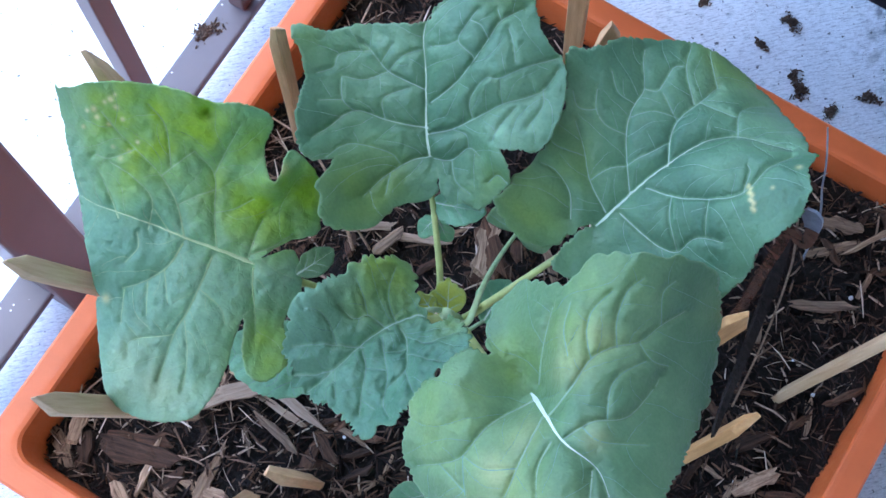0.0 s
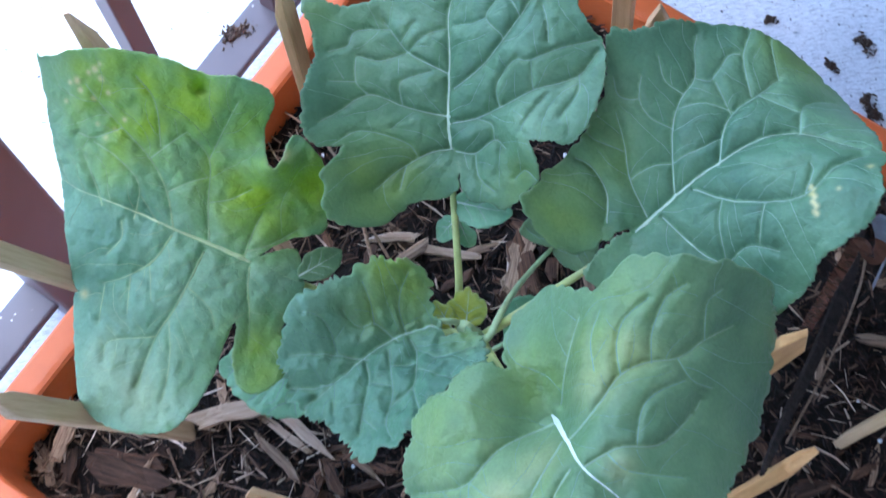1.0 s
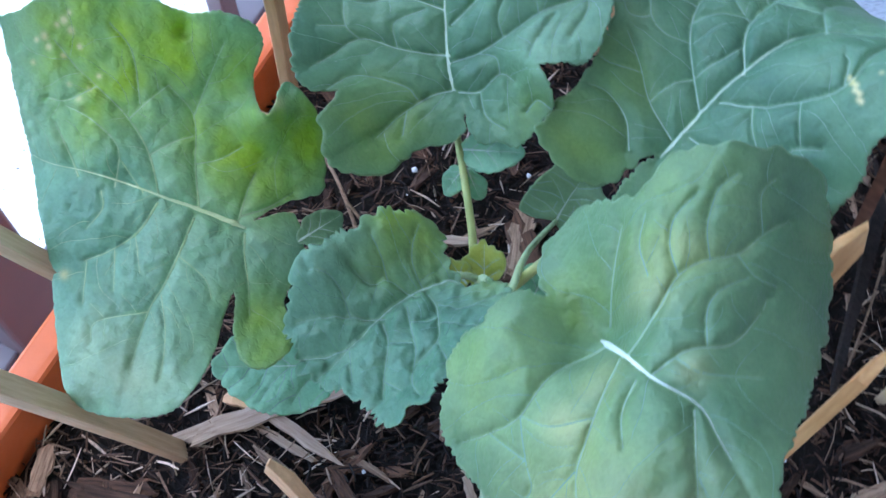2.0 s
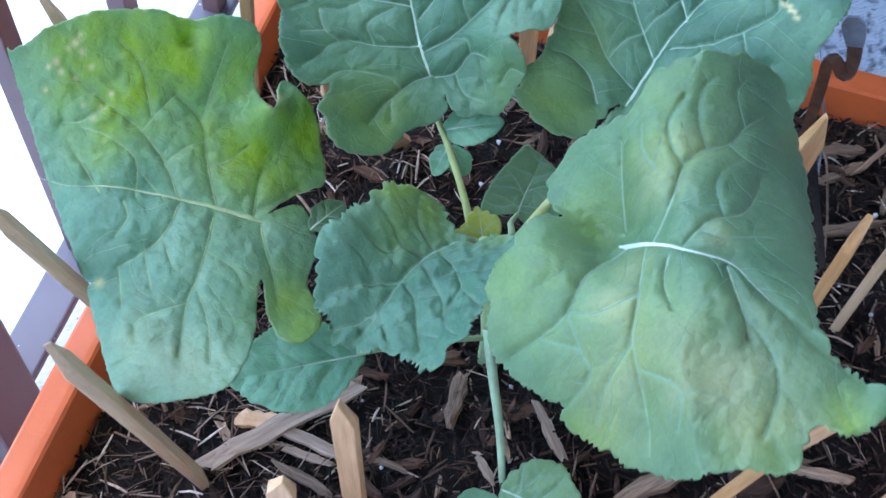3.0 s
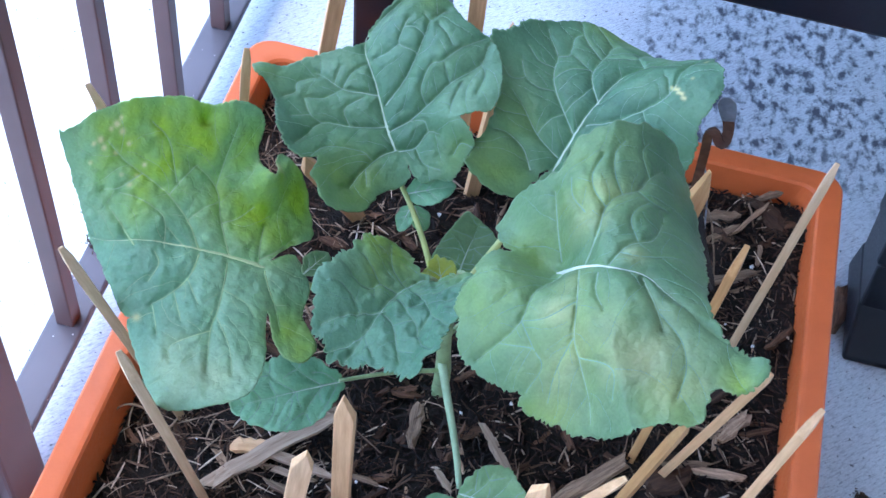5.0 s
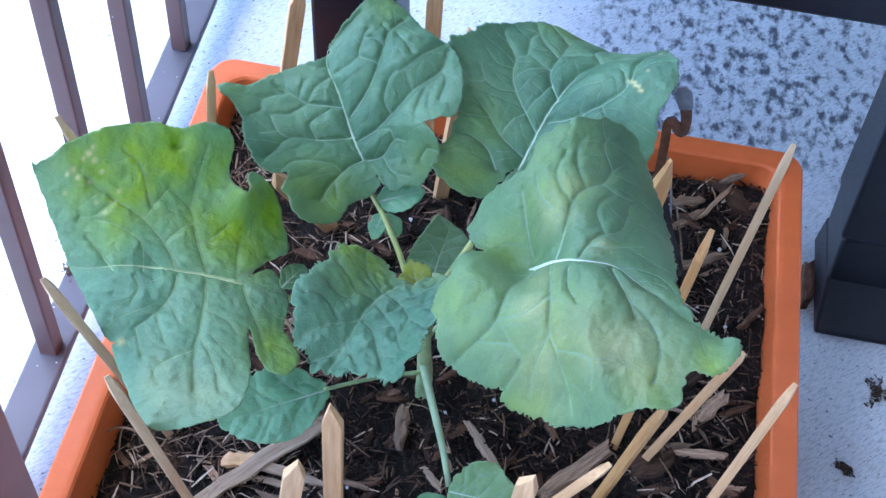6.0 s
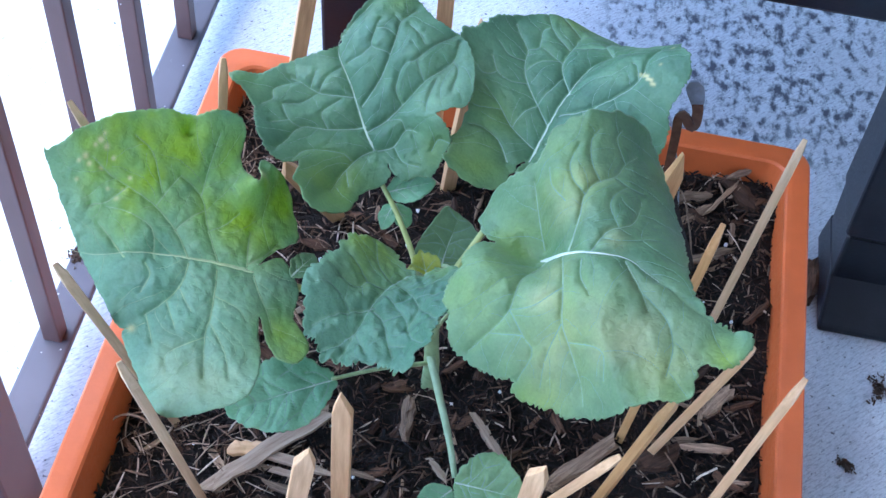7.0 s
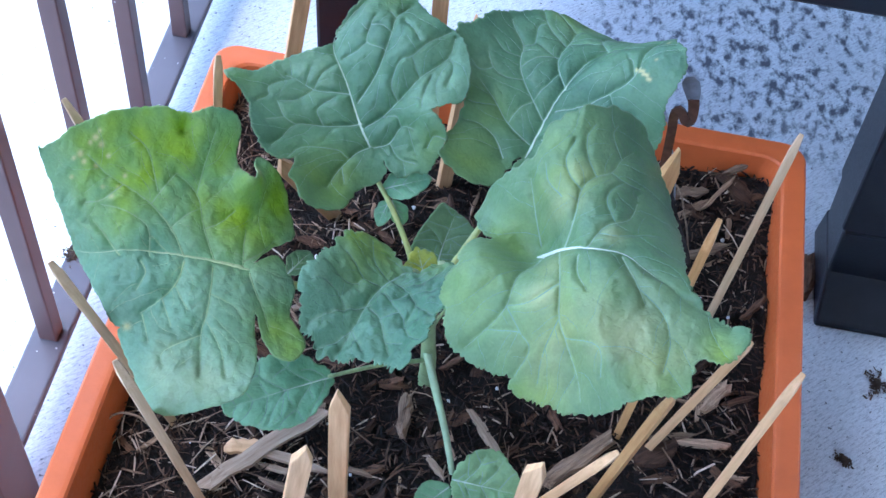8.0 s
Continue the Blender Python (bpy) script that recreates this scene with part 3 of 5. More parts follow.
LEAF_NEAR = dict(
    base=(0.2698, -0.2826, 0.4013), along=(0.9026, -0.4299, -0.0217), up=(-0.1196, -0.299, 0.9467),
    bend=(2.82854, 0.60202, 0.08014, -0.05943, -0.04684, -0.05069, 0.00358, -0.00805, -0.01677, -0.00044),
    edge=[(-2.75, -0.72), (-3.45, -0.6), (-4.41, 0.05), (-4.86, 0.78), (-4.77, 2.53), (-3.34, 3.97), (-3.2, 4.88), (-3.4, 6.27), (-1.94, 8.23), (-0.11, 10.08), (2.59, 8.34), (4.34, 6.7), (6.25, 4.21), (7.73, 1.84), (9.25, 0.6), (10.82, 0.48), (11.72, 0.75), (12.01, 0.28), (12.02, -0.98), (11.48, -1.58), (10.58, -1.85), (10.95, -3.42), (10.63, -4.12), (9.7, -4.59), (8.69, -5.87), (7.79, -6.44), (6.1, -6.93), (3.1, -7.22), (2.65, -6.78), (0.92, -7.2), (0.44, -7.02), (-0.6, -7.12), (-1.94, -6.25), (-2.12, -5.7), (-2.97, -5.07), (-3.22, -4.17), (-3.2, -3.12), (-3.56, -2.33), (-3.35, -1.3)])
LEAF_NEAR["veins"] = [
    [(-0.1, -0.2), (1.3, 0.2), (2.8, 0.5), (4.5, 1.1), (5.9, 0.9), (8.4, 0.5), (10.9, 0.4)],
    [(1.4, 0.3), (1.25, 1), (0.9, 2.2), (0.4, 3.4), (0.5, 4.5), (0.9, 5.5), (0.8, 6.7), (0.8, 7.9)],
    [(-0.2, 0.4), (-1.1, 1.3), (-2, 2.3), (-2.7, 3.1)],
    [(2.7, 0.5), (2.7, 1.3), (2.8, 2.1), (3.4, 3.3), (3, 4.8), (2.7, 5.3)],
    [(0.3, -0.1), (0.2, -2.2), (0.7, -4), (0.3, -5.4), (-0.3, -6.6)],
    [(1.3, -0), (2.5, -1.7), (3.6, -3.4), (4.4, -4.1), (6, -5.4), (6.7, -6.2)],
    [(2.5, 0), (3.1, -1), (4.1, -1.7)],
    [(4.5, 0.9), (6.2, -0.3), (7, -0.9)],
]
LEAF_NEAR["cross"] = [
    [(0.4, 3.4), (-0.7, 3.9), (-1.4, 4.7), (-1.6, 5.9)],
    [(0.6, 4.6), (-0.4, 5.3), (-1.2, 6.4), (-1.3, 7.4)],
    [(0.8, 6.7), (-0.3, 7.6), (-0.5, 8.4)],
    [(0.9, 5.5), (1.9, 5.5), (2.5, 5.9)],
    [(-0.3, 2.6), (-1.5, 3.1), (-2.3, 4)],
    [(3, 2.6), (2, 3.4), (1.7, 4.2), (1.8, 5.3)],
    [(2.7, 1.5), (3.7, 1.9), (4.9, 3.3)],
    [(0.7, -4), (2.1, -4.8), (3, -5.3), (2.9, -6.6)],
    [(3.6, -3.5), (3.8, -5.3), (4.2, -6.4)],
    [(4.4, -4.1), (6.2, -3.9), (7.1, -5)],
    [(2.1, -4.8), (0.3, -5.4)],
    [(2.6, -1.9), (1.8, -3.3), (0.7, -4)],
]
LEAF_NEAR["cross"] += [
    [(6.2, -0.3), (7.9, -0.8), (9, -1.9), (9.5, -3.3)],
]
LEAF_HEART = dict(
    base=(0.196, -0.2645, 0.3406), along=(-0.3917, -0.9109, 0.1298), up=(-0.1191, 0.1901, 0.9745),
    bend=(-0.20845, 0.36599, 0.11007, -0.0686, -0.08229, 0.04511, -0.00184, 0.00509, -0.00082, 0.00669),
    edge=[(-0.16, 0.39), (-0.33, -0.62), (-0.8, -1.6), (-1.1, -2), (-0.9, -2.75), (-0.45, -3.15), (0.2, -3), (0.9, -3.35), (1.7, -3.4), (2.3, -3.2), (2.9, -3.25), (3.7, -3.35), (4.7, -3.4), (5.55, -3.35), (6.3, -2.9), (6.9, -2.4), (7.2, -1.5), (7.22, -0.26), (6.53, 1.38), (6.4, 2.49), (6.4, 3.54), (5.94, 3.92), (5.5, 3.8), (5.05, 4.42), (4.37, 4.34), (3.5, 4.2), (2.56, 4.34), (1.65, 3.79), (0.9, 4.43), (0.15, 4.45), (-0.67, 3.38), (-1.23, 2.07), (-1.22, 1.09), (-0.39, 1.23)])
LEAF_HEART["veins"] = [
    [(-0.2, 0.3), (0.3, -0.1), (1.8, -0.3), (3.5, -0.3), (5.4, -0.2), (7, -0.3)],
    [(1.4, 0.1), (1.5, 0.8), (2, 1.6), (2.7, 2.4), (4, 2.5)],
    [(3.7, 0), (4.1, 0.9), (5.2, 2), (5.7, 2.6)],
    [(1.9, -0.1), (2.4, -1.2), (3.2, -1.5), (3.5, -2.3)],
    [(3.5, -0.1), (4.6, -1), (5.7, -1.7), (6.5, -2.3)],
    [(5.4, -0.2), (6.4, -0.8), (7.1, -1.4)],
]
LEAF_HEART["cross"] = [
    [(2.7, 2.4), (3.1, 3.8), (2.9, 4.9)],
    [(4, 2.5), (4.6, 3.2), (4.8, 4.1)],
    [(2.5, 0.1), (2.9, 0.8), (3.5, 2), (4, 2.5)],
    [(2.9, 0.9), (1.9, 1.4)],
    [(2.5, -1.2), (2.2, -2), (2.1, -2.8)],
    [(5.4, -0.1), (6.1, 1)],
    [(1.4, 0.8), (0.8, 1.8), (-0.6, 2.2)],
    [(2, 1.7), (1.1, 3.2), (0.4, 3.9)],
    [(1.4, -0.2), (1, -1.5), (-0.2, -2.5)],
    [(4.6, -1), (4.5, -2.1), (5.2, -2.8)],
    [(5.2, 2), (5, 3)],
    [(4.1, 0.9), (3.4, 1.7)],
]


# ---- leaves ----
def smooth_loop(points, step):
    n = len(points)
    out = []
    for i in range(n):
        p0, p1, p2, p3 = (Vector(points[(i + k - 1) % n]) for k in range(4))
        m = max(2, int((p2 - p1).length / step))
        for k in range(m):
            s = k / m
            out.append(0.5 * (2 * p1 + (p2 - p0) * s + (2 * p0 - 5 * p1 + 4 * p2 - p3) * s * s + (3 * p1 - p0 - 3 * p2 + p3) * s ** 3))
    return np.array([(p.x, p.y) for p in out])


def inside(loop, pts):
    x, y = pts[:, 0:1], pts[:, 1:2]
    x1, y1 = loop[:, 0], loop[:, 1]
    x2, y2 = np.roll(x1, -1), np.roll(y1, -1)
    dy = np.where(y2 == y1, 1e-9, y2 - y1)
    cross = ((y1 > y) != (y2 > y)) & (x < (x2 - x1) * (y - y1) / dy + x1)
    return cross.sum(1) % 2 == 1


def nearest(pts, others):
    d = np.empty(len(pts))
    for i in range(0, len(pts), 400):
        d[i:i + 400] = np.sqrt(((pts[i:i + 400, None] - others[None]) ** 2).sum(2).min(1))
    return d


def side_twigs(lines, loop, seed):
    """Third-order veins: short lines that leave the larger ones on both sides and stop at the next."""
    r = random.Random(seed * 13 + 5)
    taken = [np.array(l) for l in lines]
    twigs = []
    for line in lines:
        step, i = 0.0, 4
        while i < len(line) - 3:
            for s in (1, -1):
                d = line[i + 2] - line[i - 2]
                q = math.atan2(d[1], d[0]) + s * radians(r.uniform(48, 72))
                p, pts, bend = np.array(line[i]), [], r.uniform(-0.03, 0.03) - s * 0.012
                own = np.concatenate(taken)
                met = False
                for k in range(52):
                    q += bend + r.uniform(-0.17, 0.17)
                    p = p + 0.1 * np.array((math.cos(q), math.sin(q)))
                    if k > 4 and (((own - p) ** 2).sum(1).min() < 0.09 or not inside(loop, p[None])[0]):
                        met = True
                        break
                    pts.append(p)
                if len(pts) > 6 and (met or r.random() < 0.3):
                    twigs.append(np.array(pts))
                    taken.append(np.array(pts))
            i += int(r.uniform(10, 17))
    return twigs


def make_leaf(plant, data, mat, label, name="leaf", seed=0, teeth=0.1, tooth=0.5, tints=(), pales=(), ruffle=0.3, pucker=0.24, rib=0.16, grid_step=0.098, curl=(), rib_size=1.0, fine=True, rib_mat=None, crinkle=0.06, rib_len=1.0, vein_mats=None):
    """A leaf from its edge (cm in its own plane), its bend and its veins; the midrib and side veins are raised strips on it."""
    from mathutils.geometry import delaunay_2d_cdt
    o, a, n = (Vector(data[k]) for k in ("base", "along", "up"))
    a, n = a.normalized(), n.normalized()
    b = n.cross(a)
    loop = smooth_loop(data["edge"], 0.1)
    seg = np.linalg.norm(np.roll(loop, -1, 0) - loop, axis=1)
    arc = np.cumsum(seg)
    tan = np.roll(loop, -1, 0) - np.roll(loop, 1, 0)
    nor = np.stack([tan[:, 1], -tan[:, 0]], 1) / np.maximum(1e-6, np.linalg.norm(tan, axis=1))[:, None]
    area = 0.5 * np.sum(loop[:, 0] * np.roll(loop[:, 1], -1) - np.roll(loop[:, 0], -1) * loop[:, 1])
    nor *= 1 if area > 0 else -1
    for i in range(len(loop)):
        w = noise.noise(Vector((arc[i] * 0.5, seed * 7.3, 0)))
        saw = abs(math.sin(math.pi * arc[i] / (tooth * (1.6 + 0.7 * w))))
        loop[i] += nor[i] * teeth * (saw - 0.5 + 0.9 * noise.noise(Vector((arc[i] * 1.3, seed, 3))))
    lo, hi = loop.min(0), loop.max(0)
    gx, gy = np.meshgrid(np.arange(lo[0], hi[0], grid_step), np.arange(lo[1], hi[1], grid_step * 0.87))
    gx[1::2] += grid_step / 2
    pts = np.stack([gx.ravel(), gy.ravel()], 1)
    pts = pts[inside(loop, pts)]
    pts = pts[nearest(pts, loop) > 0.075]
    lines, cross = [], []
    for v in data["veins"]:
        line = curve_points([(x, y, 0) for x, y in v], 0.1)
        lines.append(np.array([(p.x, p.y) for p in line]))
    major = np.concatenate(lines)
    ribs = lines[0]
    for v in data.get("cross", ()):
        crossing = curve_points([(x, y, 0) for x, y in v], 0.1)
        cross.append(np.array([(p.x, p.y) for p in crossing]))
    if fine and not cross:
        cross = side_twigs(lines, loop, seed)
    twigs = side_twigs(lines + cross, loop, seed) if fine and "cross" in data else []
    strong = np.concatenate(lines + cross)
    allv = np.concatenate([strong] + twigs)
    co = data["bend"]
    level = []

    def height(uv, edge_d):
        u, v = uv[:, 0], uv[:, 1]
        w = co[0] + co[1] * u + co[2] * v + co[3] * u * u + co[4] * u * v + co[5] * v * v + co[6] * u ** 3 + co[7] * u * u * v + co[8] * u * v * v + co[9] * v ** 3
        w = np.clip(w, -5.0, 5.0)
        for cu, cv, r, lift in curl:
            w = w + lift * np.exp(-((u - cu) ** 2 + (v - cv) ** 2) / (r * r))
        dv = nearest(uv, allv)
        ds = nearest(uv, strong)
        dm = nearest(uv, ribs)
        dj = nearest(uv, major)
        small = np.sqrt(dv * dv + 0.0009) - 0.03
        soft = np.sqrt(ds * ds + 0.0009) - 0.03
        pleat = np.sqrt(dj * dj + 0.0025) - 0.05
        puff = pucker * (0.2 * (1 - np.exp(-small / 0.12)) + 0.66 * (1 - np.exp(-soft / 0.16)) + 1.2 * (1 - np.exp(-pleat / 0.65))) - rib * np.exp(-(dm / 0.8) ** 2)
        if not level:
            level.append(float(puff.mean()))
        w = w + puff - level[0]
        for i in range(len(uv)):
            p = Vector((u[i], v[i], seed * 3.1))
            e = math.exp(-edge_d[i] / 1.2)
            w[i] += ruffle * e * noise.noise(p * 0.55) + 0.12 * noise.noise(p * 0.8) + crinkle * noise.noise(p * 1.9) + 0.4 * crinkle * noise.noise(p * 2.9) + 0.022 * noise.noise(p * 4.1)
        return w, ds, dm

    # the veins' own points are corners of the mesh, so that each lies in the bottom of its groove
    on = allv[::1]
    on = on[inside(loop, on)]
    on = on[nearest(on, loop) > 0.09]
    keep, seen = [], set()
    for q in on:
        cell = (round(q[0] / 0.07), round(q[1] / 0.07))
        if cell not in seen:
            seen.add(cell)
            keep.append(q)
    on = np.array(keep)
    pts = pts[nearest(pts, on) > 0.065]
    flat = np.concatenate([loop, pts, on])
    nb = len(loop)
    vs, _, fs, *_ = delaunay_2d_cdt([Vector(p) for p in flat], [(i, (i + 1) % nb) for i in range(nb)], [], 1, 1e-5)
    uv = np.array([(p.x, p.y) for p in vs])
    rim_d = nearest(uv, loop)
    hs, dv, dm = height(uv, rim_d)
    bm = bmesh.new()
    tint_l, vein_l, pale_l = (bm.verts.layers.float.new(k) for k in ("tint", "vein", "pale"))
    made = []
    for i, (p, h) in enumerate(zip(uv, hs)):
        q = bm.verts.new(o + (a * p[0] + b * p[1] + n * h) * 0.01)
        y = 0.0
        for cu, cv, r, s in tints:
            y = max(y, s * math.exp(-((p[0] - cu) ** 2 + (p[1] - cv) ** 2) / (r * r)))
        y *= 0.95 + 0.45 * noise.noise(Vector((p[0] * 0.9, p[1] * 0.9, seed)))
        z = max([s * math.exp(-((p[0] - cu) ** 2 + (p[1] - cv) ** 2) / (r * r)) for cu, cv, r, s in pales] + [0.0])
        z *= 0.8 + 0.9 * noise.noise(Vector((p[0] * 0.5, p[1] * 0.5, seed + 9)))
        q[tint_l], q[vein_l], q[pale_l] = max(0.0, min(1.0, y)), max(0.95 * math.exp(-(dv[i] / 0.03) ** 2), 0.9 * math.exp(-(rim_d[i] / 0.06) ** 2)), max(0.0, min(1.0, z))
        made.append(q)
    for f in fs:
        try:
            bm.faces.new([made[k] for k in f])
        except ValueError:
            pass
    bmesh.ops.recalc_face_normals(bm, faces=bm.faces[:])
    bm.normal_update()
    if sum(f.normal.dot(n) * f.calc_area() for f in bm.faces) < 0:
        bmesh.ops.reverse_faces(bm, faces=bm.faces[:])
    ob = part(name, bm, mat, plant, label, smooth=True)
    solid = ob.modifiers.new("thickness", "SOLIDIFY")
    solid.thickness, solid.offset = 0.0005, -1
    for k, line in enumerate(lines):
        h, _, _ = height(line, nearest(line, loop))
        p3 = [o + (a * p[0] + b * p[1] + n * (q + 0.012)) * 0.01 for p, q in zip(line, h)]
        if k == 0:
            p3 = p3[:max(4, int(rib_len * len(p3)))]
            part("midrib", tube_bm(p3, lambda s: rib_size * ((0.0016 * (1 - s) ** 2.2 + 0.00006) * min(1.0, 0.3 + 12 * s)), 8, 0.5, n), rib_mat or VEIN, ob, "pale raised midrib", True)
        else:
            part("side_vein", tube_bm(p3, lambda s: rib_size * (0.00045 * (1 - s) ** 1.3 + 0.00008), 6, 0.5, n), (vein_mats or (VEIN_SIDE, VEIN_FINE))[0], ob, "", True)
    if cross:
        net = bmesh.new()
        for line in cross + twigs:
            h, _, _ = height(line, nearest(line, loop))
            ends = [o + (a * p[0] + b * p[1] + n * (q + 0.010)) * 0.01 for p, q in zip(line, h)]
            rings = []
            wide = 0.00030 if any(line is c for c in cross) else 0.00012
            for i, p in enumerate(ends):
                d = (ends[min(i + 1, len(ends) - 1)] - ends[max(i - 1, 0)]).normalized()
                s = d.cross(n).normalized() * wide * (1 - 0.5 * i / len(ends))
                rings.append((net.verts.new(p - s), net.verts.new(p + n * 0.00012), net.verts.new(p + s)))
            for r1, r2 in zip(rings, rings[1:]):
                net.faces.new((r1[0], r1[1], r2[1], r2[0]))
                net.faces.new((r1[1], r1[2], r2[2], r2[1]))
        tagged(part("fine_vein_net", net, (vein_mats or (VEIN_SIDE, VEIN_FINE))[1], ob, "", True), kind="stuff")
    return ob


plant = thing("broccoli_plant", (0.212, -0.245, 0.19), "young broccoli plant with broad blue-green leaves growing in the mulch", "plant")
make_leaf(plant, LEAF_LEFT, LEAF_OLD, "broad leaf yellowing towards its tip", seed=1, teeth=0.06, pucker=0.173, crinkle=0.09, vein_mats=(VEIN_LIME, VEIN_LIME), rib_mat=VEIN_YELLOW, rib_size=1.2, curl=((4.45, -7.2, 0.35, -0.7), (0.3, -4.9, 0.9, 2.0), (3.2, -7.6, 2.0, 0.8), (-1.8, 3.6, 1.6, -0.7), (12.0, -5.2, 1.6, -0.7)),
          tints=((4.8, -6.6, 2.1, 1.1), (8.6, -5.8, 2.6, 0.85), (6.6, -4.6, 2.2, 0.95), (7.4, -2.9, 1.7, 0.7), (-1.5, -4.4, 2.0, 1.05), (-2.3, 3.8, 2.0, 0.7), (2.2, -6.2, 1.7, 0.8), (0.8, -3.2, 2.2, 1.0), (-0.6, -2.4, 1.6, 0.9), (3.0, -3.6, 1.9, 0.65), (6.6, -6.8, 1.6, 1.0)),
          pales=((9.1, -6.2, 0.15, 1.4), (8.75, -5.9, 0.13, 1.3), (8.95, -6.5, 0.1, 1.3), (9.35, -5.95, 0.1, 1.3), (9.8, -5.4, 0.15, 1.4), (9.55, -5.05, 0.12, 1.3), (10.1, -5.2, 0.1, 1.3), (7.9, -3.4, 0.13, 1.3), (8.4, -3.85, 0.1, 1.2), (10.1, -4.3, 0.1, 1.2), (8.9, -4.9, 0.1, 1.2), (7.6, -3.9, 0.09, 1.2), (8.3, -5.4, 0.1, 1.2), (7.3, -4.5, 0.1, 1.1), (6.45, 3.8, 0.2, 1.2), (3, 7, 2.5, 0.3), (0.05, -5.6, 0.3, 0.9)))
make_leaf(plant, LEAF_FAR, LEAF_TEAL, "broad blue-green leaf with a torn notch", seed=2, teeth=0.1, tooth=0.55, curl=((5.2, -3.8, 2.4, 0.8), (0.4, -4.2, 1.2, 0.9), (6.9, 6.5, 1.3, 0.8)), tints=((-1.5, 3, 2.2, 0.55), (9, -4.5, 1.6, 0.4), (6.5, 6.2, 1.3, 0.2), (-1.5, -3.5, 1.5, 0.4)))
make_leaf(plant, LEAF_RIGHT, LEAF_TEAL, "broad blue-green leaf with a pale scar", seed=3, teeth=0.12, curl=((10.0, 5.0, 2.3, 1.7), (3.4, 6.9, 1.7, -0.7)), tints=((-2.5, 2.4, 2.2, 0.5), (10.5, 4.5, 1.6, 0.55), (0.5, 3.5, 1.6, 0.4)), pales=tuple((7.25 - 0.05 * k + 0.06 * (k % 3), -3.1 - 0.14 * k, 0.1, 1.25) for k in range(11)) + ((9.69, -3.7, 0.15, 1.3), (8.1, -4.1, 0.1, 1.0)))
make_leaf(plant, LEAF_NEAR, LEAF, "largest leaf, arched over its pale midrib with a curled tip", seed=4, pucker=0.22, rib_mat=VEIN_WHITE, rib_size=1.15, vein_mats=(VEIN_NEAR, VEIN_DIM), rib_len=0.62, curl=((0, -6.5, 3, 0.137), (-2.5, -3, 2.5, 1.138), (-2, 7.5, 2.5, 0.19), (3.2, 7.5, 2.5, 0.163), (-0.3, -0.3, 1.9, -2.939), (-3, 0.6, 2, -1.193)), teeth=0.16, tooth=0.7, tints=((-1.8, 0.2, 1.5, 0.6), (11.2, -1.0, 0.9, 0.9), (4.2, -7.3, 1.7, 0.6), (-1.5, -4.0, 2.4, 0.4), (-0.8, 3.4, 1.8, 0.45), (9.5, -3.6, 1.8, 0.4), (3.5, -3.5, 3.5, 0.3), (-2.5, 5.5, 2.0, 0.3)), pales=((4.3, -4.6, 2.2, 0.36), (5.8, -3.4, 2.0, 0.32), (7.4, -2.6, 2.3, 0.36), (8.8, -2.4, 1.9, 0.42), (6.5, -1.2, 1.4, 0.3), (5.0, -2.2, 1.3, 0.28), (2.2, -2.8, 1.1, 0.35), (1.6, -1.2, 0.9, 0.4), (-0.3, 2.6, 1.2, 0.38), (-0.2, 4.0, 1.0, 0.28), (3.4, 1.6, 0.7, 0.3)))
make_leaf(plant, LEAF_HEART, LEAF_YOUNG, "small crinkled young leaf with a toothed edge", seed=5, teeth=0.3, tooth=0.42, pucker=0.27, ruffle=0.4, crinkle=0.17, rib_size=0.75, rib_mat=VEIN_SIDE, vein_mats=(VEIN_FINE, VEIN_DIM), curl=((1.0, -3.3, 1.5, 1.35), (3.4, -3.4, 1.5, 1.2), (5.4, -3.0, 1.4, 1.4), (-0.4, -2.9, 1.1, 0.7)), tints=((0.3, -2.6, 2.0, 0.8), (2.0, -2.0, 1.5, 0.4), (-0.8, 1.5, 1.0, 0.4)))


def simple_leaf(name, base, tip, width, up, mat, label, seed, droop=0.1, teeth=0.06):
    """A small oval leaf between two places."""
    base, tip = Vector(base), Vector(tip)
    a = tip - base
    size = a.length * 100
    n = Vector(up) - a.normalized() * Vector(up).dot(a.normalized())
    w = width * 100
    edge = [(0, 0.0), (0.08, 0.22), (0.28, 0.46), (0.55, 0.5), (0.8, 0.34), (0.95, 0.13), (1, 0), (0.95, -0.13), (0.8, -0.34), (0.55, -0.5), (0.28, -0.46), (0.08, -0.22)]
    veins = [[(0, 0), (0.5 * size, 0), (0.93 * size, 0)]]
    for s in (1, -1):
        veins += [[(f * size, 0), ((f + 0.14) * size, s * 0.2 * w), ((f + 0.22) * size, s * 0.38 * w)] for f in (0.18, 0.42)]
    data = dict(base=base, along=a, up=n, bend=(0, 0.15, 0, -droop / max(1, size), 0, 0.05 / max(1, w / 4), 0, 0, 0, 0), edge=[(x * size, y * w) for x, y in edge], veins=veins)
    return make_leaf(plant, data, mat, label, name, seed, teeth, 0.5, ruffle=0.2, pucker=0.12 if w > 3 else 0.07, rib=0.05, grid_step=0.15, rib_size=0.45, fine=w > 3)


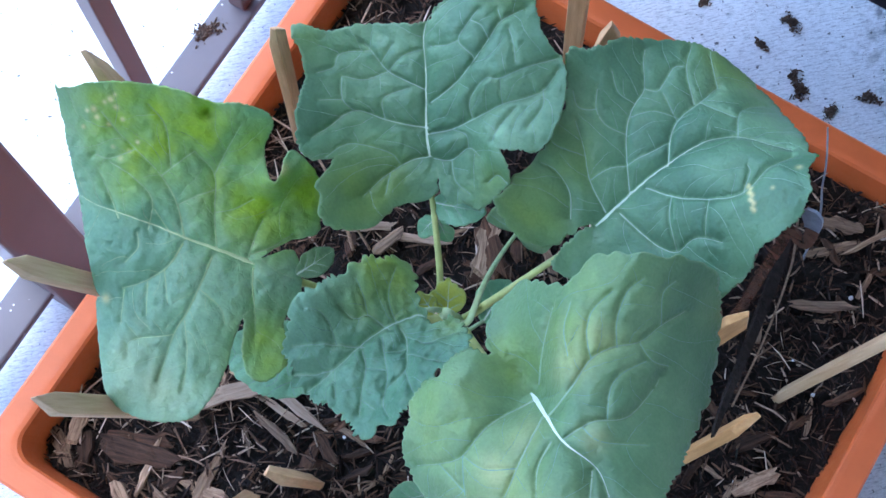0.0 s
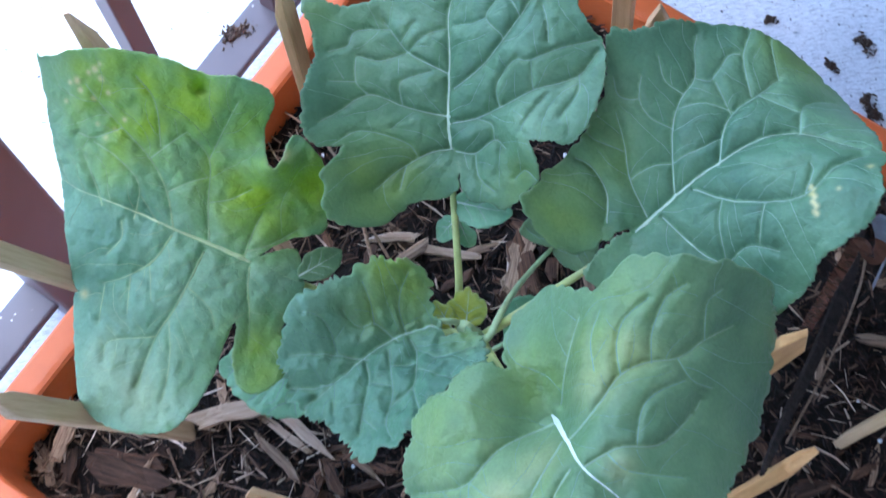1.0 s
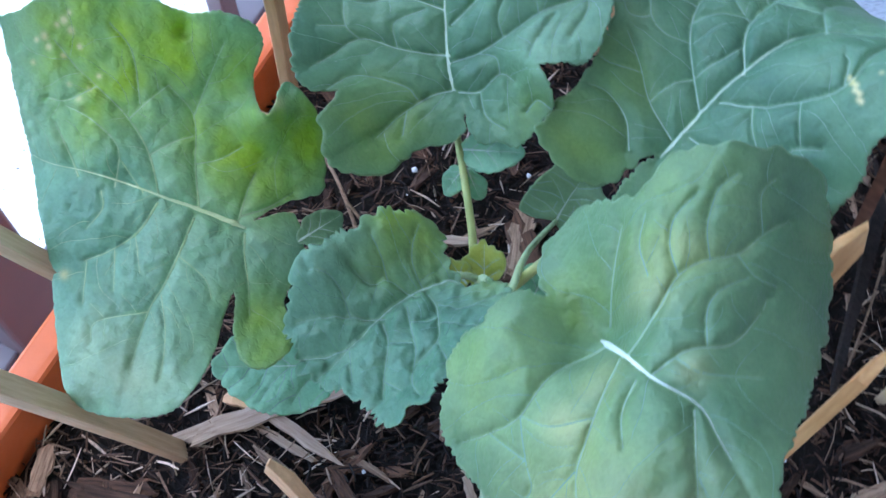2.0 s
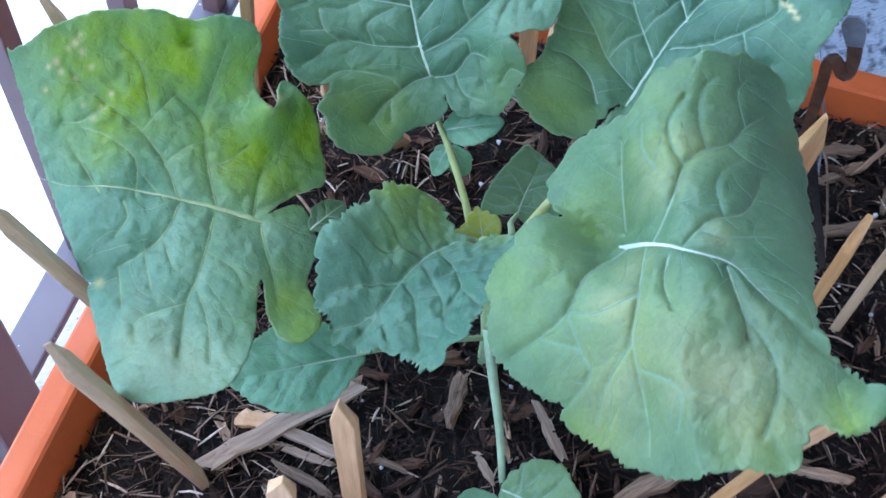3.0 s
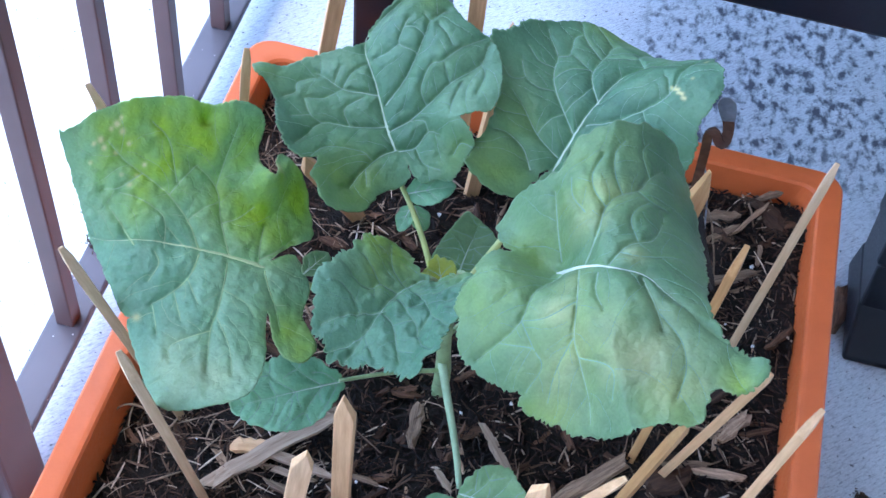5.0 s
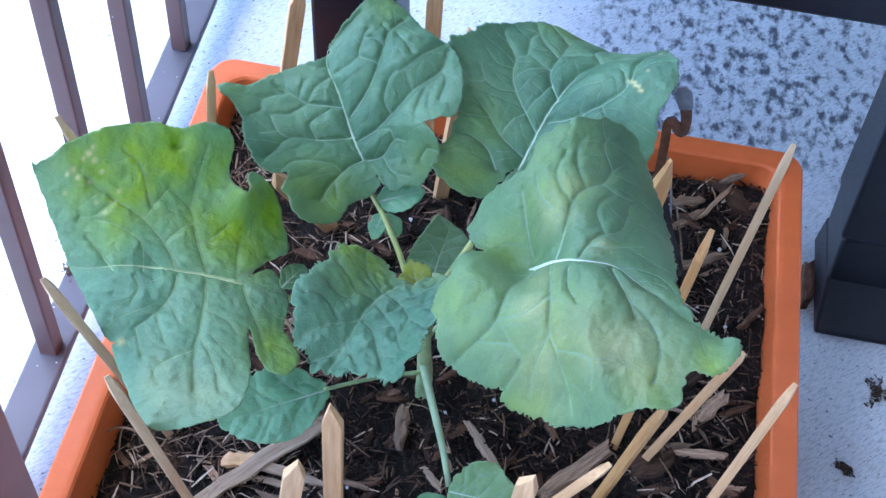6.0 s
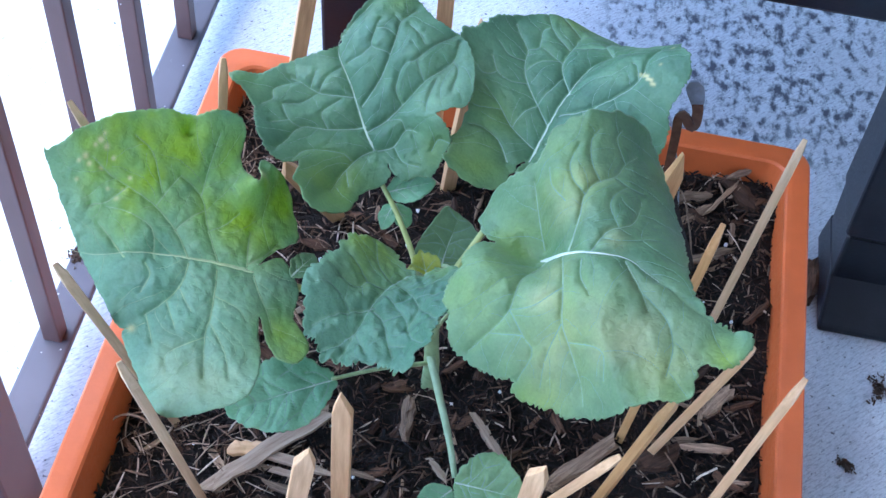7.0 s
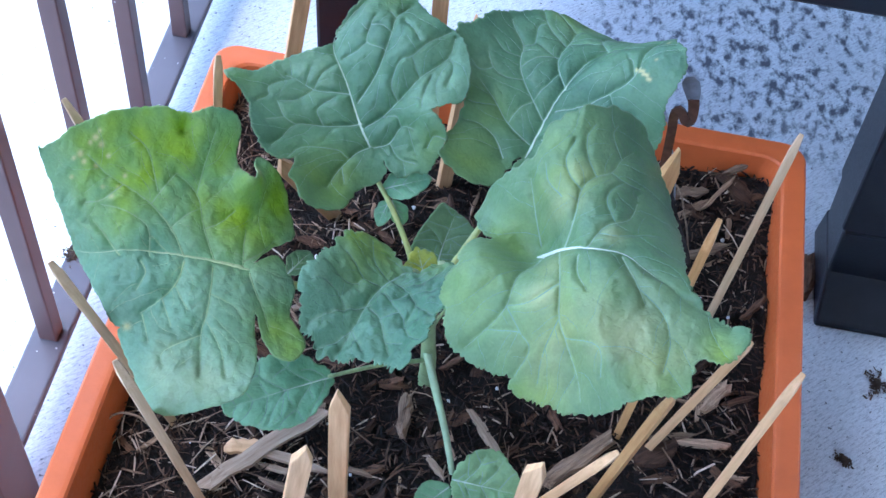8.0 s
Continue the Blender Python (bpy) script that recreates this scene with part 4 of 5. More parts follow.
simple_leaf("leaf", (0.160, -0.300, 0.262), (0.098, -0.328, 0.245), 0.045, (0.1, -0.35, 0.9), LEAF_LOW, "small low leaf close above the mulch", 11, teeth=0.12)
LEAF_HANGING = dict(
    base=(0.2045, -0.1665, 0.217), along=(0.16, 0.36, 0.92), up=(-0.12, -0.9, 0.4), bend=(0, 0, 0, 0, 0.03, 0.05, 0, 0, 0, 0),
    edge=[(-0.1, 0.3), (-0.6, 1.1), (-0.7, 2.0), (0.8, 2.1), (2.8, 1.7), (4.5, 1.15), (4.7, 0.8), (4.3, -0.1), (3.9, -1.1), (3.3, -1.9), (1.8, -2.2), (0.4, -2.0), (-0.2, -1.1)],
    veins=[[(-0.1, 0), (1.5, 0.05), (3.0, 0), (4.2, 0)], [(1.3, 0), (2.1, 0.8), (2.6, 1.5)], [(0.5, 0), (0.7, 1.0), (0.6, 1.8)], [(1.8, 0), (2.6, -0.8), (3.0, -1.6)], [(0.7, 0), (1.0, -0.9), (1.2, -1.8)]])
make_leaf(plant, LEAF_HANGING, LEAF, "small hanging leaf behind the heart of the plant", seed=12, teeth=0.05, pucker=0.08, ruffle=0.15, rib=0.04, crinkle=0.03, grid_step=0.15, rib_size=0.5)
simple_leaf("leaf", (0.220, -0.236, 0.262), (0.219, -0.204, 0.254), 0.024, (0.05, -0.2, 0.95), LEAF_LOW, "small low shaded leaf", 12)
simple_leaf("leaf", (0.243, -0.327, 0.211), (0.290, -0.333, 0.219), 0.046, (0, -0.5, 0.9), LEAF_GREEN, "small low leaf hanging forward", 13, teeth=0.14)
simple_leaf("leaf", (0.243, -0.331, 0.209), (0.224, -0.350, 0.202), 0.022, (0, -0.5, 0.9), LEAF_LOW, "small leaflet", 14)
simple_leaf("leaflet", (0.170, -0.2105, 0.340), (0.199, -0.2025, 0.349), 0.019, (0, -0.5, 0.9), LEAF_LOW, "narrow leaflet on a stalk", 15)
simple_leaf("leaflet", (0.1757, -0.2165, 0.339), (0.1714, -0.2255, 0.3235), 0.011, (-0.3, -0.7, 0.5), LEAF_LOW, "tiny leaflet on a stalk", 16)
simple_leaf("leaflet", (0.1772, -0.2170, 0.339), (0.1866, -0.2200, 0.323), 0.012, (0.2, -0.7, 0.5), LEAF_LOW, "tiny leaflet on a stalk", 17)
simple_leaf("leaflet", (0.129, -0.281, 0.335), (0.137, -0.258, 0.328), 0.0145, (0.2, -0.3, 0.9), LEAF, "round leaflet at the foot of a leaf", 18)
simple_leaf("leaf", (0.207, -0.256, 0.316), (0.198, -0.238, 0.325), 0.018, (0.1, -0.5, 0.85), LEAF_YELLOW, "tiny yellow toothed heart leaf", 19, teeth=0.16)
simple_leaf("leaf", (0.2, -0.258, 0.318), (0.188, -0.2525, 0.322), 0.012, (0, -0.5, 0.85), LEAF_YELLOW, "tiny yellow-green heart leaf", 20, teeth=0.12)


def stalk(name, points, r0, r1, mat, label=""):
    return part(name, tube_bm(curve_points(points, 0.004), lambda s: r0 + (r1 - r0) * s, 10), mat, plant, label, True)


CROWN = (0.212, -0.252, 0.302)
stalk("stem", [(0.212, -0.245, 0.17), (0.213, -0.247, 0.215), (0.211, -0.25, 0.26), CROWN, (0.206, -0.256, 0.325)], 0.0062, 0.0035, STEM)
stalk("petiole", [CROWN, (0.2, -0.2495, 0.316), (0.1912, -0.2376, 0.326), (0.1839, -0.2281, 0.333), (0.1748, -0.2165, 0.339), (0.166, -0.205, 0.341), (0.158, -0.193, 0.345)], 0.0021, 0.0015, STEM_YELLOW, "yellow-green winged leaf stalk")
stalk("petiole", [CROWN, (0.222, -0.237, 0.317), (0.236, -0.214, 0.336), (0.245, -0.197, 0.344), (0.252, -0.181, 0.352)], 0.0026, 0.0015, STEM_YELLOW, "pale yellow leaf stalk")
stalk("petiole", [(0.2135, -0.2525, 0.305), (0.2185, -0.252, 0.322), (0.2155, -0.238, 0.313), (0.2105, -0.216, 0.284), (0.2065, -0.190, 0.247), (0.2045, -0.1655, 0.2165)], 0.0019, 0.0013, STEM, "thin green drooping leaf stalk")
stalk("petiole", [CROWN, (0.228, -0.263, 0.325), (0.250, -0.277, 0.362), (0.268, -0.284, 0.391)], 0.0034, 0.0022, STEM_YELLOW, "yellow-green leaf stalk")
stalk("petiole", [CROWN, (0.185, -0.262, 0.302), (0.145, -0.277, 0.318), (0.109, -0.290, 0.342)], 0.003, 0.002, STEM_YELLOW, "yellow-green leaf stalk")
stalk("petiole", [CROWN, (0.203, -0.255, 0.322), (0.197, -0.262, 0.335)], 0.0022, 0.0014, STEM)
stalk("petiole", [(0.2115, -0.252, 0.224), (0.185, -0.274, 0.243), (0.158, -0.301, 0.263)], 0.0016, 0.0012, STEM, "thin leaf stalk near the soil")
stalk("petiole", [(0.212, -0.251, 0.232), (0.221, -0.272, 0.228), (0.234, -0.299, 0.217), (0.243, -0.322, 0.208)], 0.0030, 0.0019, STEM_PALE, "pale green drooping leaf stalk")
stalk("petiole", [(0.212, -0.25, 0.255), (0.216, -0.243, 0.262), (0.220, -0.235, 0.262)], 0.0015, 0.0011, STEM)


# ---- wooden stakes ----
def make_stake(tip, base, face, mat, width=0.0108, thick=0.0056, skew=0.0):
    """A flat pine stake with a cut point, pushed into the soil."""
    tip, base = Vector(tip), Vector(base)
    d = (tip - base).normalized()
    foot = base - d * 0.05
    ln = (tip - foot).length
    face = Vector(face)
    side = (face - d * face.dot(d)).cross(d).normalized()
    m = Matrix((d, side, d.cross(side))).transposed().to_4x4()
    m.translation = foot
    w, h = width / 2, thick / 2
    shape = [(0, 0.3, 0.6, 0), (0.03, 1, 1, 0), (ln * 0.5, 1, 1, 0.0006), (ln - 0.02, 1, 1, 0), (ln, 0.07, 0.55, width * skew)]
    ob = new("wooden_stake")
    ob.matrix_world = m
    for name, sections in (("shaft", shape[:4]), ("cut_point", shape[3:])):
        bm = bmesh.new()
        rings = [[bm.verts.new((x, sy * w * fw + oy, sz * h * fh)) for sy, sz in ((-1, -1), (1, -1), (1, 1), (-1, 1))] for x, fw, fh, oy in sections]
        for a, b in zip(rings, rings[1:]):
            for k in range(4):
                bm.faces.new((a[k], a[(k + 1) % 4], b[(k + 1) % 4], b[k]))
        if name == "shaft":
            bm.faces.new(rings[0][::-1])
        else:
            bm.faces.new(rings[-1])
        bmesh.ops.recalc_face_normals(bm, faces=bm.faces[:])
        bmesh.ops.bevel(bm, geom=[e for e in bm.edges if not e.is_boundary], offset=0.0004, segments=1, affect="EDGES")
        me = bpy.data.meshes.new(name)
        bm.to_mesh(me)
        bm.free()
        me.materials.append(mat)
        new(name, me).parent = ob
    return tagged(ob, "pointed pale pine garden stake pushed into the mulch", "stake", "stakes round the plant")


STAKES_RAILING_SIDE = [
    ((0.031, -0.362, 0.424), (0.053, -0.311, 0.19), (-0.64, -0.74, -0.22)),
    ((0.080, -0.408, 0.418), (0.090, -0.364, 0.19), (-0.70, -0.69, -0.16)),
    ((0.068, -0.194, 0.416), (0.046, -0.176, 0.19), (-0.96, -0.27, 0.07)),
    ((0.001, -0.258, 0.425), (0.072, -0.246, 0.19), (-0.70, -0.68, -0.24)),
    ((0.094, -0.090, 0.392), (0.059, -0.030, 0.19), (0.35, -1, 0)),
    ((0.180, -0.080, 0.407), (0.177, -0.046, 0.19), (0.1, -1, 0)),
    ((0.207, -0.087, 0.380), (0.194, -0.075, 0.19), (0.6, -1, 0)),
    ((0.101, -0.197, 0.333), (0.121, -0.122, 0.19), (0.5, -0.8, 0.3)),
    ((0.182, -0.378, 0.380), (0.178, -0.361, 0.19), (0, -1, 0.2)),
]
STAKES_HOUSE_SIDE = [
    ((0.174, -0.420, 0.394), (0.149, -0.389, 0.19), (0.2, -1, 0)),
    ((0.337, -0.199, 0.410), (0.320, -0.205, 0.19), (0.5, -1, 0)),
    ((0.364, -0.238, 0.400), (0.346, -0.259, 0.19), (-0.96, 0.28, 0.05)),
    ((0.410, -0.156, 0.397), (0.396, -0.165, 0.19), (-0.95, 0.31, 0.05)),
    ((0.412, -0.328, 0.399), (0.388, -0.333, 0.19), (-0.87, 0.48, 0.09)),
    ((0.387, -0.309, 0.394), (0.367, -0.266, 0.19), (-0.82, 0.53, 0.19)),
    ((0.349, -0.350, 0.394), (0.331, -0.318, 0.19), (0.8, -0.6, 0.2)),
    ((0.323, -0.388, 0.388), (0.283, -0.340, 0.19), (-0.69, 0.66, 0.30)),
    ((0.286, -0.408, 0.402), (0.284, -0.365, 0.19), (-0.3, -1, 0)),
]
# three stakes on the house side take the oranger pine
for k, (tip, base, face) in enumerate(STAKES_RAILING_SIDE + STAKES_HOUSE_SIDE):
    make_stake(tip, base, face, WOOD_ORANGE if k in (10, 11, 15) else WOOD_GREY if k in (0, 1, 3, 12) else WOOD, skew=(0.0, 0.22, -0.2, 0.12, -0.08)[k % 5])

# ---- iron hook and dry stalks ----
hook = thing("iron_hook", (0.344, -0.14, 0.19), "dark rusty flat iron hook stuck in the soil", "hook")


def plate_bm(line, widths, thick, facing, across=False):
    """A flat bar along a line: the bar's face looks along facing (or its width lies along it)."""
    bm = bmesh.new()
    facing = Vector(facing).normalized()
    rings = []
    for i, p in enumerate(line):
        d = (line[min(i + 1, len(line) - 1)] - line[max(i - 1, 0)]).normalized()
        side = (facing - d * facing.dot(d)).normalized() if across else d.cross(facing).normalized()
        f = side.cross(d)
        w = widths(i / (len(line) - 1)) / 2
        rings.append([bm.verts.new(p + side * sy * w + f * sz * thick / 2) for sy, sz in ((-1, -1), (1, -1), (1, 1), (-1, 1))])
    for a, c in zip(rings, rings[1:]):
        for k in range(4):
            bm.faces.new((a[k], a[(k + 1) % 4], c[(k + 1) % 4], c[k]))
    bm.faces.new(rings[0][::-1])
    bm.faces.new(rings[-1])
    bmesh.ops.recalc_face_normals(bm, faces=bm.faces[:])
    return bm


TOWARDS = (-0.1, -1, 0.25)
part("shank", plate_bm(curve_points([(0.348, -0.14, 0.165), (0.345, -0.14, 0.25), (0.3406, -0.14, 0.3194), (0.3384, -0.14, 0.3571), (0.3368, -0.14, 0.3749), (0.3370, -0.14, 0.3785)], 0.004), lambda s: 0.0058, 0.002, TOWARDS), IRON, hook)
part("curl", plate_bm(curve_points([(0.3370, -0.14, 0.3780), (0.3388, -0.14, 0.3806), (0.3415, -0.14, 0.3775), (0.3438, -0.1398, 0.3730), (0.3462, -0.1395, 0.3708), (0.3477, -0.139, 0.3740), (0.3471, -0.138, 0.3827), (0.3455, -0.1375, 0.3895)], 0.0015), lambda s: 0.0056 + 0.0014 * s, 0.0018, TOWARDS), IRON, hook)
# upper end of the hook, its sky reflection given as a grey colour
part("plate", plate_bm(curve_points([(0.3456, -0.1375, 0.3890), (0.3440, -0.137, 0.3944), (0.3414, -0.1365, 0.4010), (0.3396, -0.136, 0.4060)], 0.001), lambda s: 0.0076 + 0.0032 * math.sin(math.pi * min(1.0, s * 0.75)) - 0.005 * max(0.0, s - 0.75) * 4, 0.0016, TOWARDS), STEEL, hook, "steel end plate with the sky's reflection in its grey")
tagged(part("thin_wire", tube_bm(curve_points([(0.370, -0.087, 0.186), (0.3605, -0.068, 0.238), (0.350, -0.062, 0.27), (0.3435, -0.053, 0.285), (0.3335, -0.041, 0.30)], 0.003), lambda s: 0.0009 - 0.0003 * s, 6), STEEL, None, "", True, (0.369, -0.084, 0.19)), "thin bent grey wire stuck in the mulch", "wire")

tagged(part("dry_stalk", plate_bm(curve_points([(0.343, -0.040, 0.195), (0.347, -0.108, 0.277), (0.351, -0.166, 0.313), (0.352, -0.221, 0.355), (0.354, -0.250, 0.372)], 0.005), lambda s: 0.0008 + 0.0085 * (1 - s) ** 0.45, 0.0022, (0.2, -0.5, 0.8)), STALK_BLACK, at=(0.343, -0.04, 0.19)), "long blackened dry stalk leaning over the mulch", "stalk")
tagged(part("straw", tube_bm(curve_points([(0.352, -0.060, 0.205), (0.3545, -0.124, 0.293), (0.358, -0.178, 0.322), (0.358, -0.225, 0.345)], 0.005), lambda s: 0.0009 - 0.0004 * s, 6), CHIP_PALE, at=(0.352, -0.06, 0.2)), "thin pale dry straw beside the dark stalk", "straw")

twig = thing("dry_twig", (0.098, -0.208, 0.2), "thin grey dry twig with a fork lying on the mulch", "twig")
part("twig_stem", tube_bm(curve_points([(0.022, -0.178, 0.203), (0.05, -0.182, 0.213), (0.076, -0.192, 0.217), (0.098, -0.207, 0.212), (0.119, -0.225, 0.197)], 0.004), lambda s: 0.0007 + 0.0005 * s, 6), CHIP_PALE, twig, "", True)
part("twig_fork", tube_bm(curve_points([(0.098, -0.207, 0.212), (0.112, -0.212, 0.205), (0.128, -0.219, 0.196)], 0.004), lambda s: 0.0009, 6), CHIP_PALE, twig, "", True)
tagged(part("dry_root", tube_bm(curve_points([(0.012, -0.348, 0.196), (0.021, -0.327, 0.206), (0.036, -0.324, 0.208), (0.05, -0.329, 0.203), (0.058, -0.336, 0.196)], 0.003), lambda s: 0.0006 + 0.0006 * s, 6), CHIP_PALE, None, "", True, (0.035, -0.33, 0.196)), "thin pale curved dry root on the mulch", "root")

# ---- mulch pieces ----
rng = random.Random(7)
shapes = [shard_mesh("bark_chip", rng, rng.uniform(0.016, 0.034), rng.uniform(0.005, 0.011), rng.uniform(0.0025, 0.005), CHIP) for _ in range(14)]
shapes += [shard_mesh("wood_chip", rng, rng.uniform(0.02, 0.038), rng.uniform(0.003, 0.007), rng.uniform(0.0018, 0.003), CHIP_PALE) for _ in range(6)]


def lay(me, x, y, turn, lift=0.002, tilt=(0, 0), scale=1.0, name="bark_chip"):
    ob = new(name, me)
    ob.parent = soil
    ob.matrix_basis = Matrix.Translation(Vector((x, y, soil_height(x, y) + lift)) - WHERE[soil]) @ pose(0, 0, 0, tilt[0], tilt[1], turn) @ Matrix.Scale(scale, 4)
    return ob


for k in range(285):
    x, y = rng.uniform(0.03, PW - 0.03), -rng.uniform(0.03, PW - 0.03)
    me = shapes[rng.randrange(14)] if rng.random() < 0.8 else shapes[14 + rng.randrange(6)]
    lay(me, x, y, rng.uniform(0, 360), rng.uniform(0.001, 0.005), (rng.uniform(-22, 22), rng.uniform(-11, 11)), rng.uniform(0.5, 1.05), me.name.split(".")[0])

def scatter(name, label, count, lengths, widths, mat, place, height):
    """Many small splinters in one mesh."""
    verts, faces = [], []
    for k in range(count):
        x, y = place()
        ln, w = rng.uniform(*lengths), rng.uniform(*widths)
        m = Matrix.Translation((x, y, soil_height(x, y) + rng.uniform(*height))) @ pose(0, 0, 0, rng.uniform(-40, 40), rng.uniform(-30, 30), rng.uniform(0, 360))
        i = len(verts)
        th = w * rng.uniform(0.3, 0.8)
        for px, f in ((-0.5, 0.6), (0.05, 1.0), (0.5, 0.5)):
            for sy, sz in ((-0.5, -0.5), (0.5, -0.5), (0.0, 0.6)):
                verts.append(m @ Vector((px * ln, sy * w * f, sz * th + (0.08 * ln if px == 0.05 else 0))) - WHERE[soil])
        for r in (0, 3):
            for q in range(3):
                faces.append((i + r + q, i + r + (q + 1) % 3, i + r + 3 + (q + 1) % 3, i + r + 3 + q))
        faces += [(i + 2, i + 1, i), (i + 6, i + 7, i + 8)]
    me = bpy.data.meshes.new(name)
    me.from_pydata(verts, [], faces)
    me.materials.append(mat)
    ob = tagged(new(name, me), label, kind="stuff")
    ob.parent = soil


def anywhere():
    return rng.uniform(0.022, PW - 0.022), -rng.uniform(0.022, PW - 0.022)


def leaning_west():
    """More of them on the railing's side, in loose clusters."""
    while True:
        x, y = anywhere()
        if rng.random() < max(0.16, 1.0 - x / 0.24) * (0.55 + noise.noise(Vector((x * 24, y * 24, 5)))):
            return x, y


scatter("bark_shred", "fine brown shreds of bark mulch", 19000, (0.003, 0.013), (0.0004, 0.0019), SHREDS, anywhere, (0.0, 0.005))
scatter("pale_splinter", "thin pale weathered wood splinters in the mulch", 1250, (0.006, 0.025), (0.0004, 0.0018), SPLINTER, leaning_west, (0.002, 0.007))

bead = bmesh.new()
bmesh.ops.create_icosphere(bead, subdivisions=1, radius=0.0016)
for v in bead.verts:
    v.co *= rng.uniform(0.7, 1.3)
bead_me = bpy.data.meshes.new("perlite_grain")
bead.to_mesh(bead_me)
bead.free()
bead_me.materials.append(PERLITE)
for k in range(34):
    lay(bead_me, rng.uniform(0.03, PW - 0.03), -rng.uniform(0.03, PW - 0.03), rng.uniform(0, 360), rng.uniform(0.002, 0.005), scale=rng.uniform(0.4, 1.2), name="perlite_grain")
lay(bead_me, 0.205, -0.28, 0, 0.003, scale=1.8, name="perlite_grain")


def plank(name, a, c, width, thick, mat, lift, seed):
    """One larger split piece between two places on the mulch."""
    r = random.Random(seed)
    a, c = Vector(a), Vector(c)
    me = shard_mesh(name, r, (c - a).length, width, thick, mat, 0.1, 7)
    m = (a + c) / 2
    return lay(me, m.x, m.y, math.degrees(math.atan2((c - a).y, (c - a).x)), lift, (r.uniform(-8, 8), math.degrees(-math.atan2((c - a).z, (c - a).xy.length))), 1.0, name)


plank("wood_chip", (0.092, -0.357, 0), (0.151, -0.290, 0), 0.0125, 0.003, PLANK, 0.009, 1)
plank("wood_chip", (0.109, -0.325, 0), (0.166, -0.331, 0), 0.0065, 0.003, PLANK, 0.0075, 2)
plank("wood_chip", (0.108, -0.334, 0), (0.150, -0.336, 0), 0.005, 0.002, PLANK, 0.006, 3)
plank("wood_chip", (0.097, -0.328, 0), (0.117, -0.324, 0), 0.011, 0.004, WOOD, 0.011, 4)
plank("wood_chip", (0.247, -0.268, 0), (0.268, -0.293, 0), 0.007, 0.003, PLANK, 0.005, 5)
plank("wood_chip", (0.225, -0.306, 0), (0.238, -0.318, 0), 0.005, 0.002, PLANK, 0.006, 6)
plank("wood_chip", (0.136, -0.202, 0), (0.166, -0.188, 0), 0.006, 0.003, PLANK, 0.006, 7)
plank("wood_chip", (0.110, -0.212, 0), (0.132, -0.196, 0), 0.006, 0.003, PLANK, 0.006, 8)
plank("bark_chip", (0.180, -0.166, 0), (0.206, -0.191, 0), 0.018, 0.006, CHIP, 0.006, 9)
plank("bark_chip", (0.050, -0.411, 0), (0.098, -0.397, 0), 0.016, 0.006, CHIP, 0.006, 10)
plank("bark_chip", (0.056, -0.402, 0), (0.090, -0.388, 0), 0.008, 0.004, CHIP, 0.006, 11)
plank("wood_chip", (0.024, -0.417, 0), (0.043, -0.432, 0), 0.010, 0.003, CHIP_PALE, 0.004, 12)
plank("wood_chip", (0.366, -0.052, 0), (0.389, -0.044, 0), 0.010, 0.004, CHIP_PALE, 0.005, 13)
plank("wood_chip", (0.369, -0.077, 0), (0.392, -0.055, 0), 0.007, 0.003, CHIP_PALE, 0.005, 14)
plank("bark_chip", (0.374, -0.112, 0), (0.409, -0.092, 0), 0.008, 0.004, CHIP_PALE, 0.005, 15)
plank("bark_chip", (0.400, -0.026, 0), (0.425, -0.048, 0), 0.016, 0.004, CHIP, 0.006, 16)
plank("wood_chip", (0.388, -0.066, 0), (0.410, -0.030, 0), 0.004, 0.002, CHIP_PALE, 0.009, 17)
plank("bark_chip", (0.303, -0.310, 0), (0.340, -0.270, 0), 0.012, 0.005, CHIP_PALE, 0.006, 18)
plank("bark_chip", (0.400, -0.232, 0), (0.416, -0.208, 0), 0.011, 0.004, CHIP_PALE, 0.006, 19)
plank("bark_chip", (0.108, -0.404, 0), (0.137, -0.399, 0), 0.010, 0.004, CHIP_PALE, 0.005, 20)
plank("wood_chip", (0.372, -0.262, 0), (0.418, -0.258, 0), 0.006, 0.003, CHIP_PALE, 0.005, 21)
plank("bark_chip", (0.355, -0.285, 0), (0.385, -0.262, 0), 0.018, 0.005, CHIP, 0.005, 22)
plank("wood_chip", (0.402, -0.030, 0), (0.418, -0.018, 0), 0.006, 0.003, CHIP_PALE, 0.012, 23)
plank("bark_chip", (0.205, -0.292, 0), (0.203, -0.262, 0), 0.010, 0.006, CHIP_PALE, 0.006, 24)


for a, c, w, mat, seed in (((0.030, -0.394), (0.037, -0.418), 0.009, CHIP_PALE, 51), ((0.082, -0.390), (0.089, -0.423), 0.0055, CHIP_PALE, 52), ((0.096, -0.417), (0.130, -0.424), 0.007, CHIP_PALE, 53), ((0.117, -0.374), (0.126, -0.440), 0.0085, CHIP_PALE, 54), ((0.074, -0.426), (0.104, -0.444), 0.010, CHIP_PALE, 55), ((0.125, -0.345), (0.160, -0.352), 0.006, CHIP_PALE, 56), ((0.131, -0.221), (0.139, -0.197), 0.006, CHIP_PALE, 57), ((0.128, -0.218), (0.136, -0.196), 0.003, CHIP_PALE, 58), ((0.183, -0.160), (0.197, -0.196), 0.014, CHIP_PALE, 59)):
    plank("wood_chip", (*a, 0), (*c, 0), w, 0.003, mat, 0.007, seed)


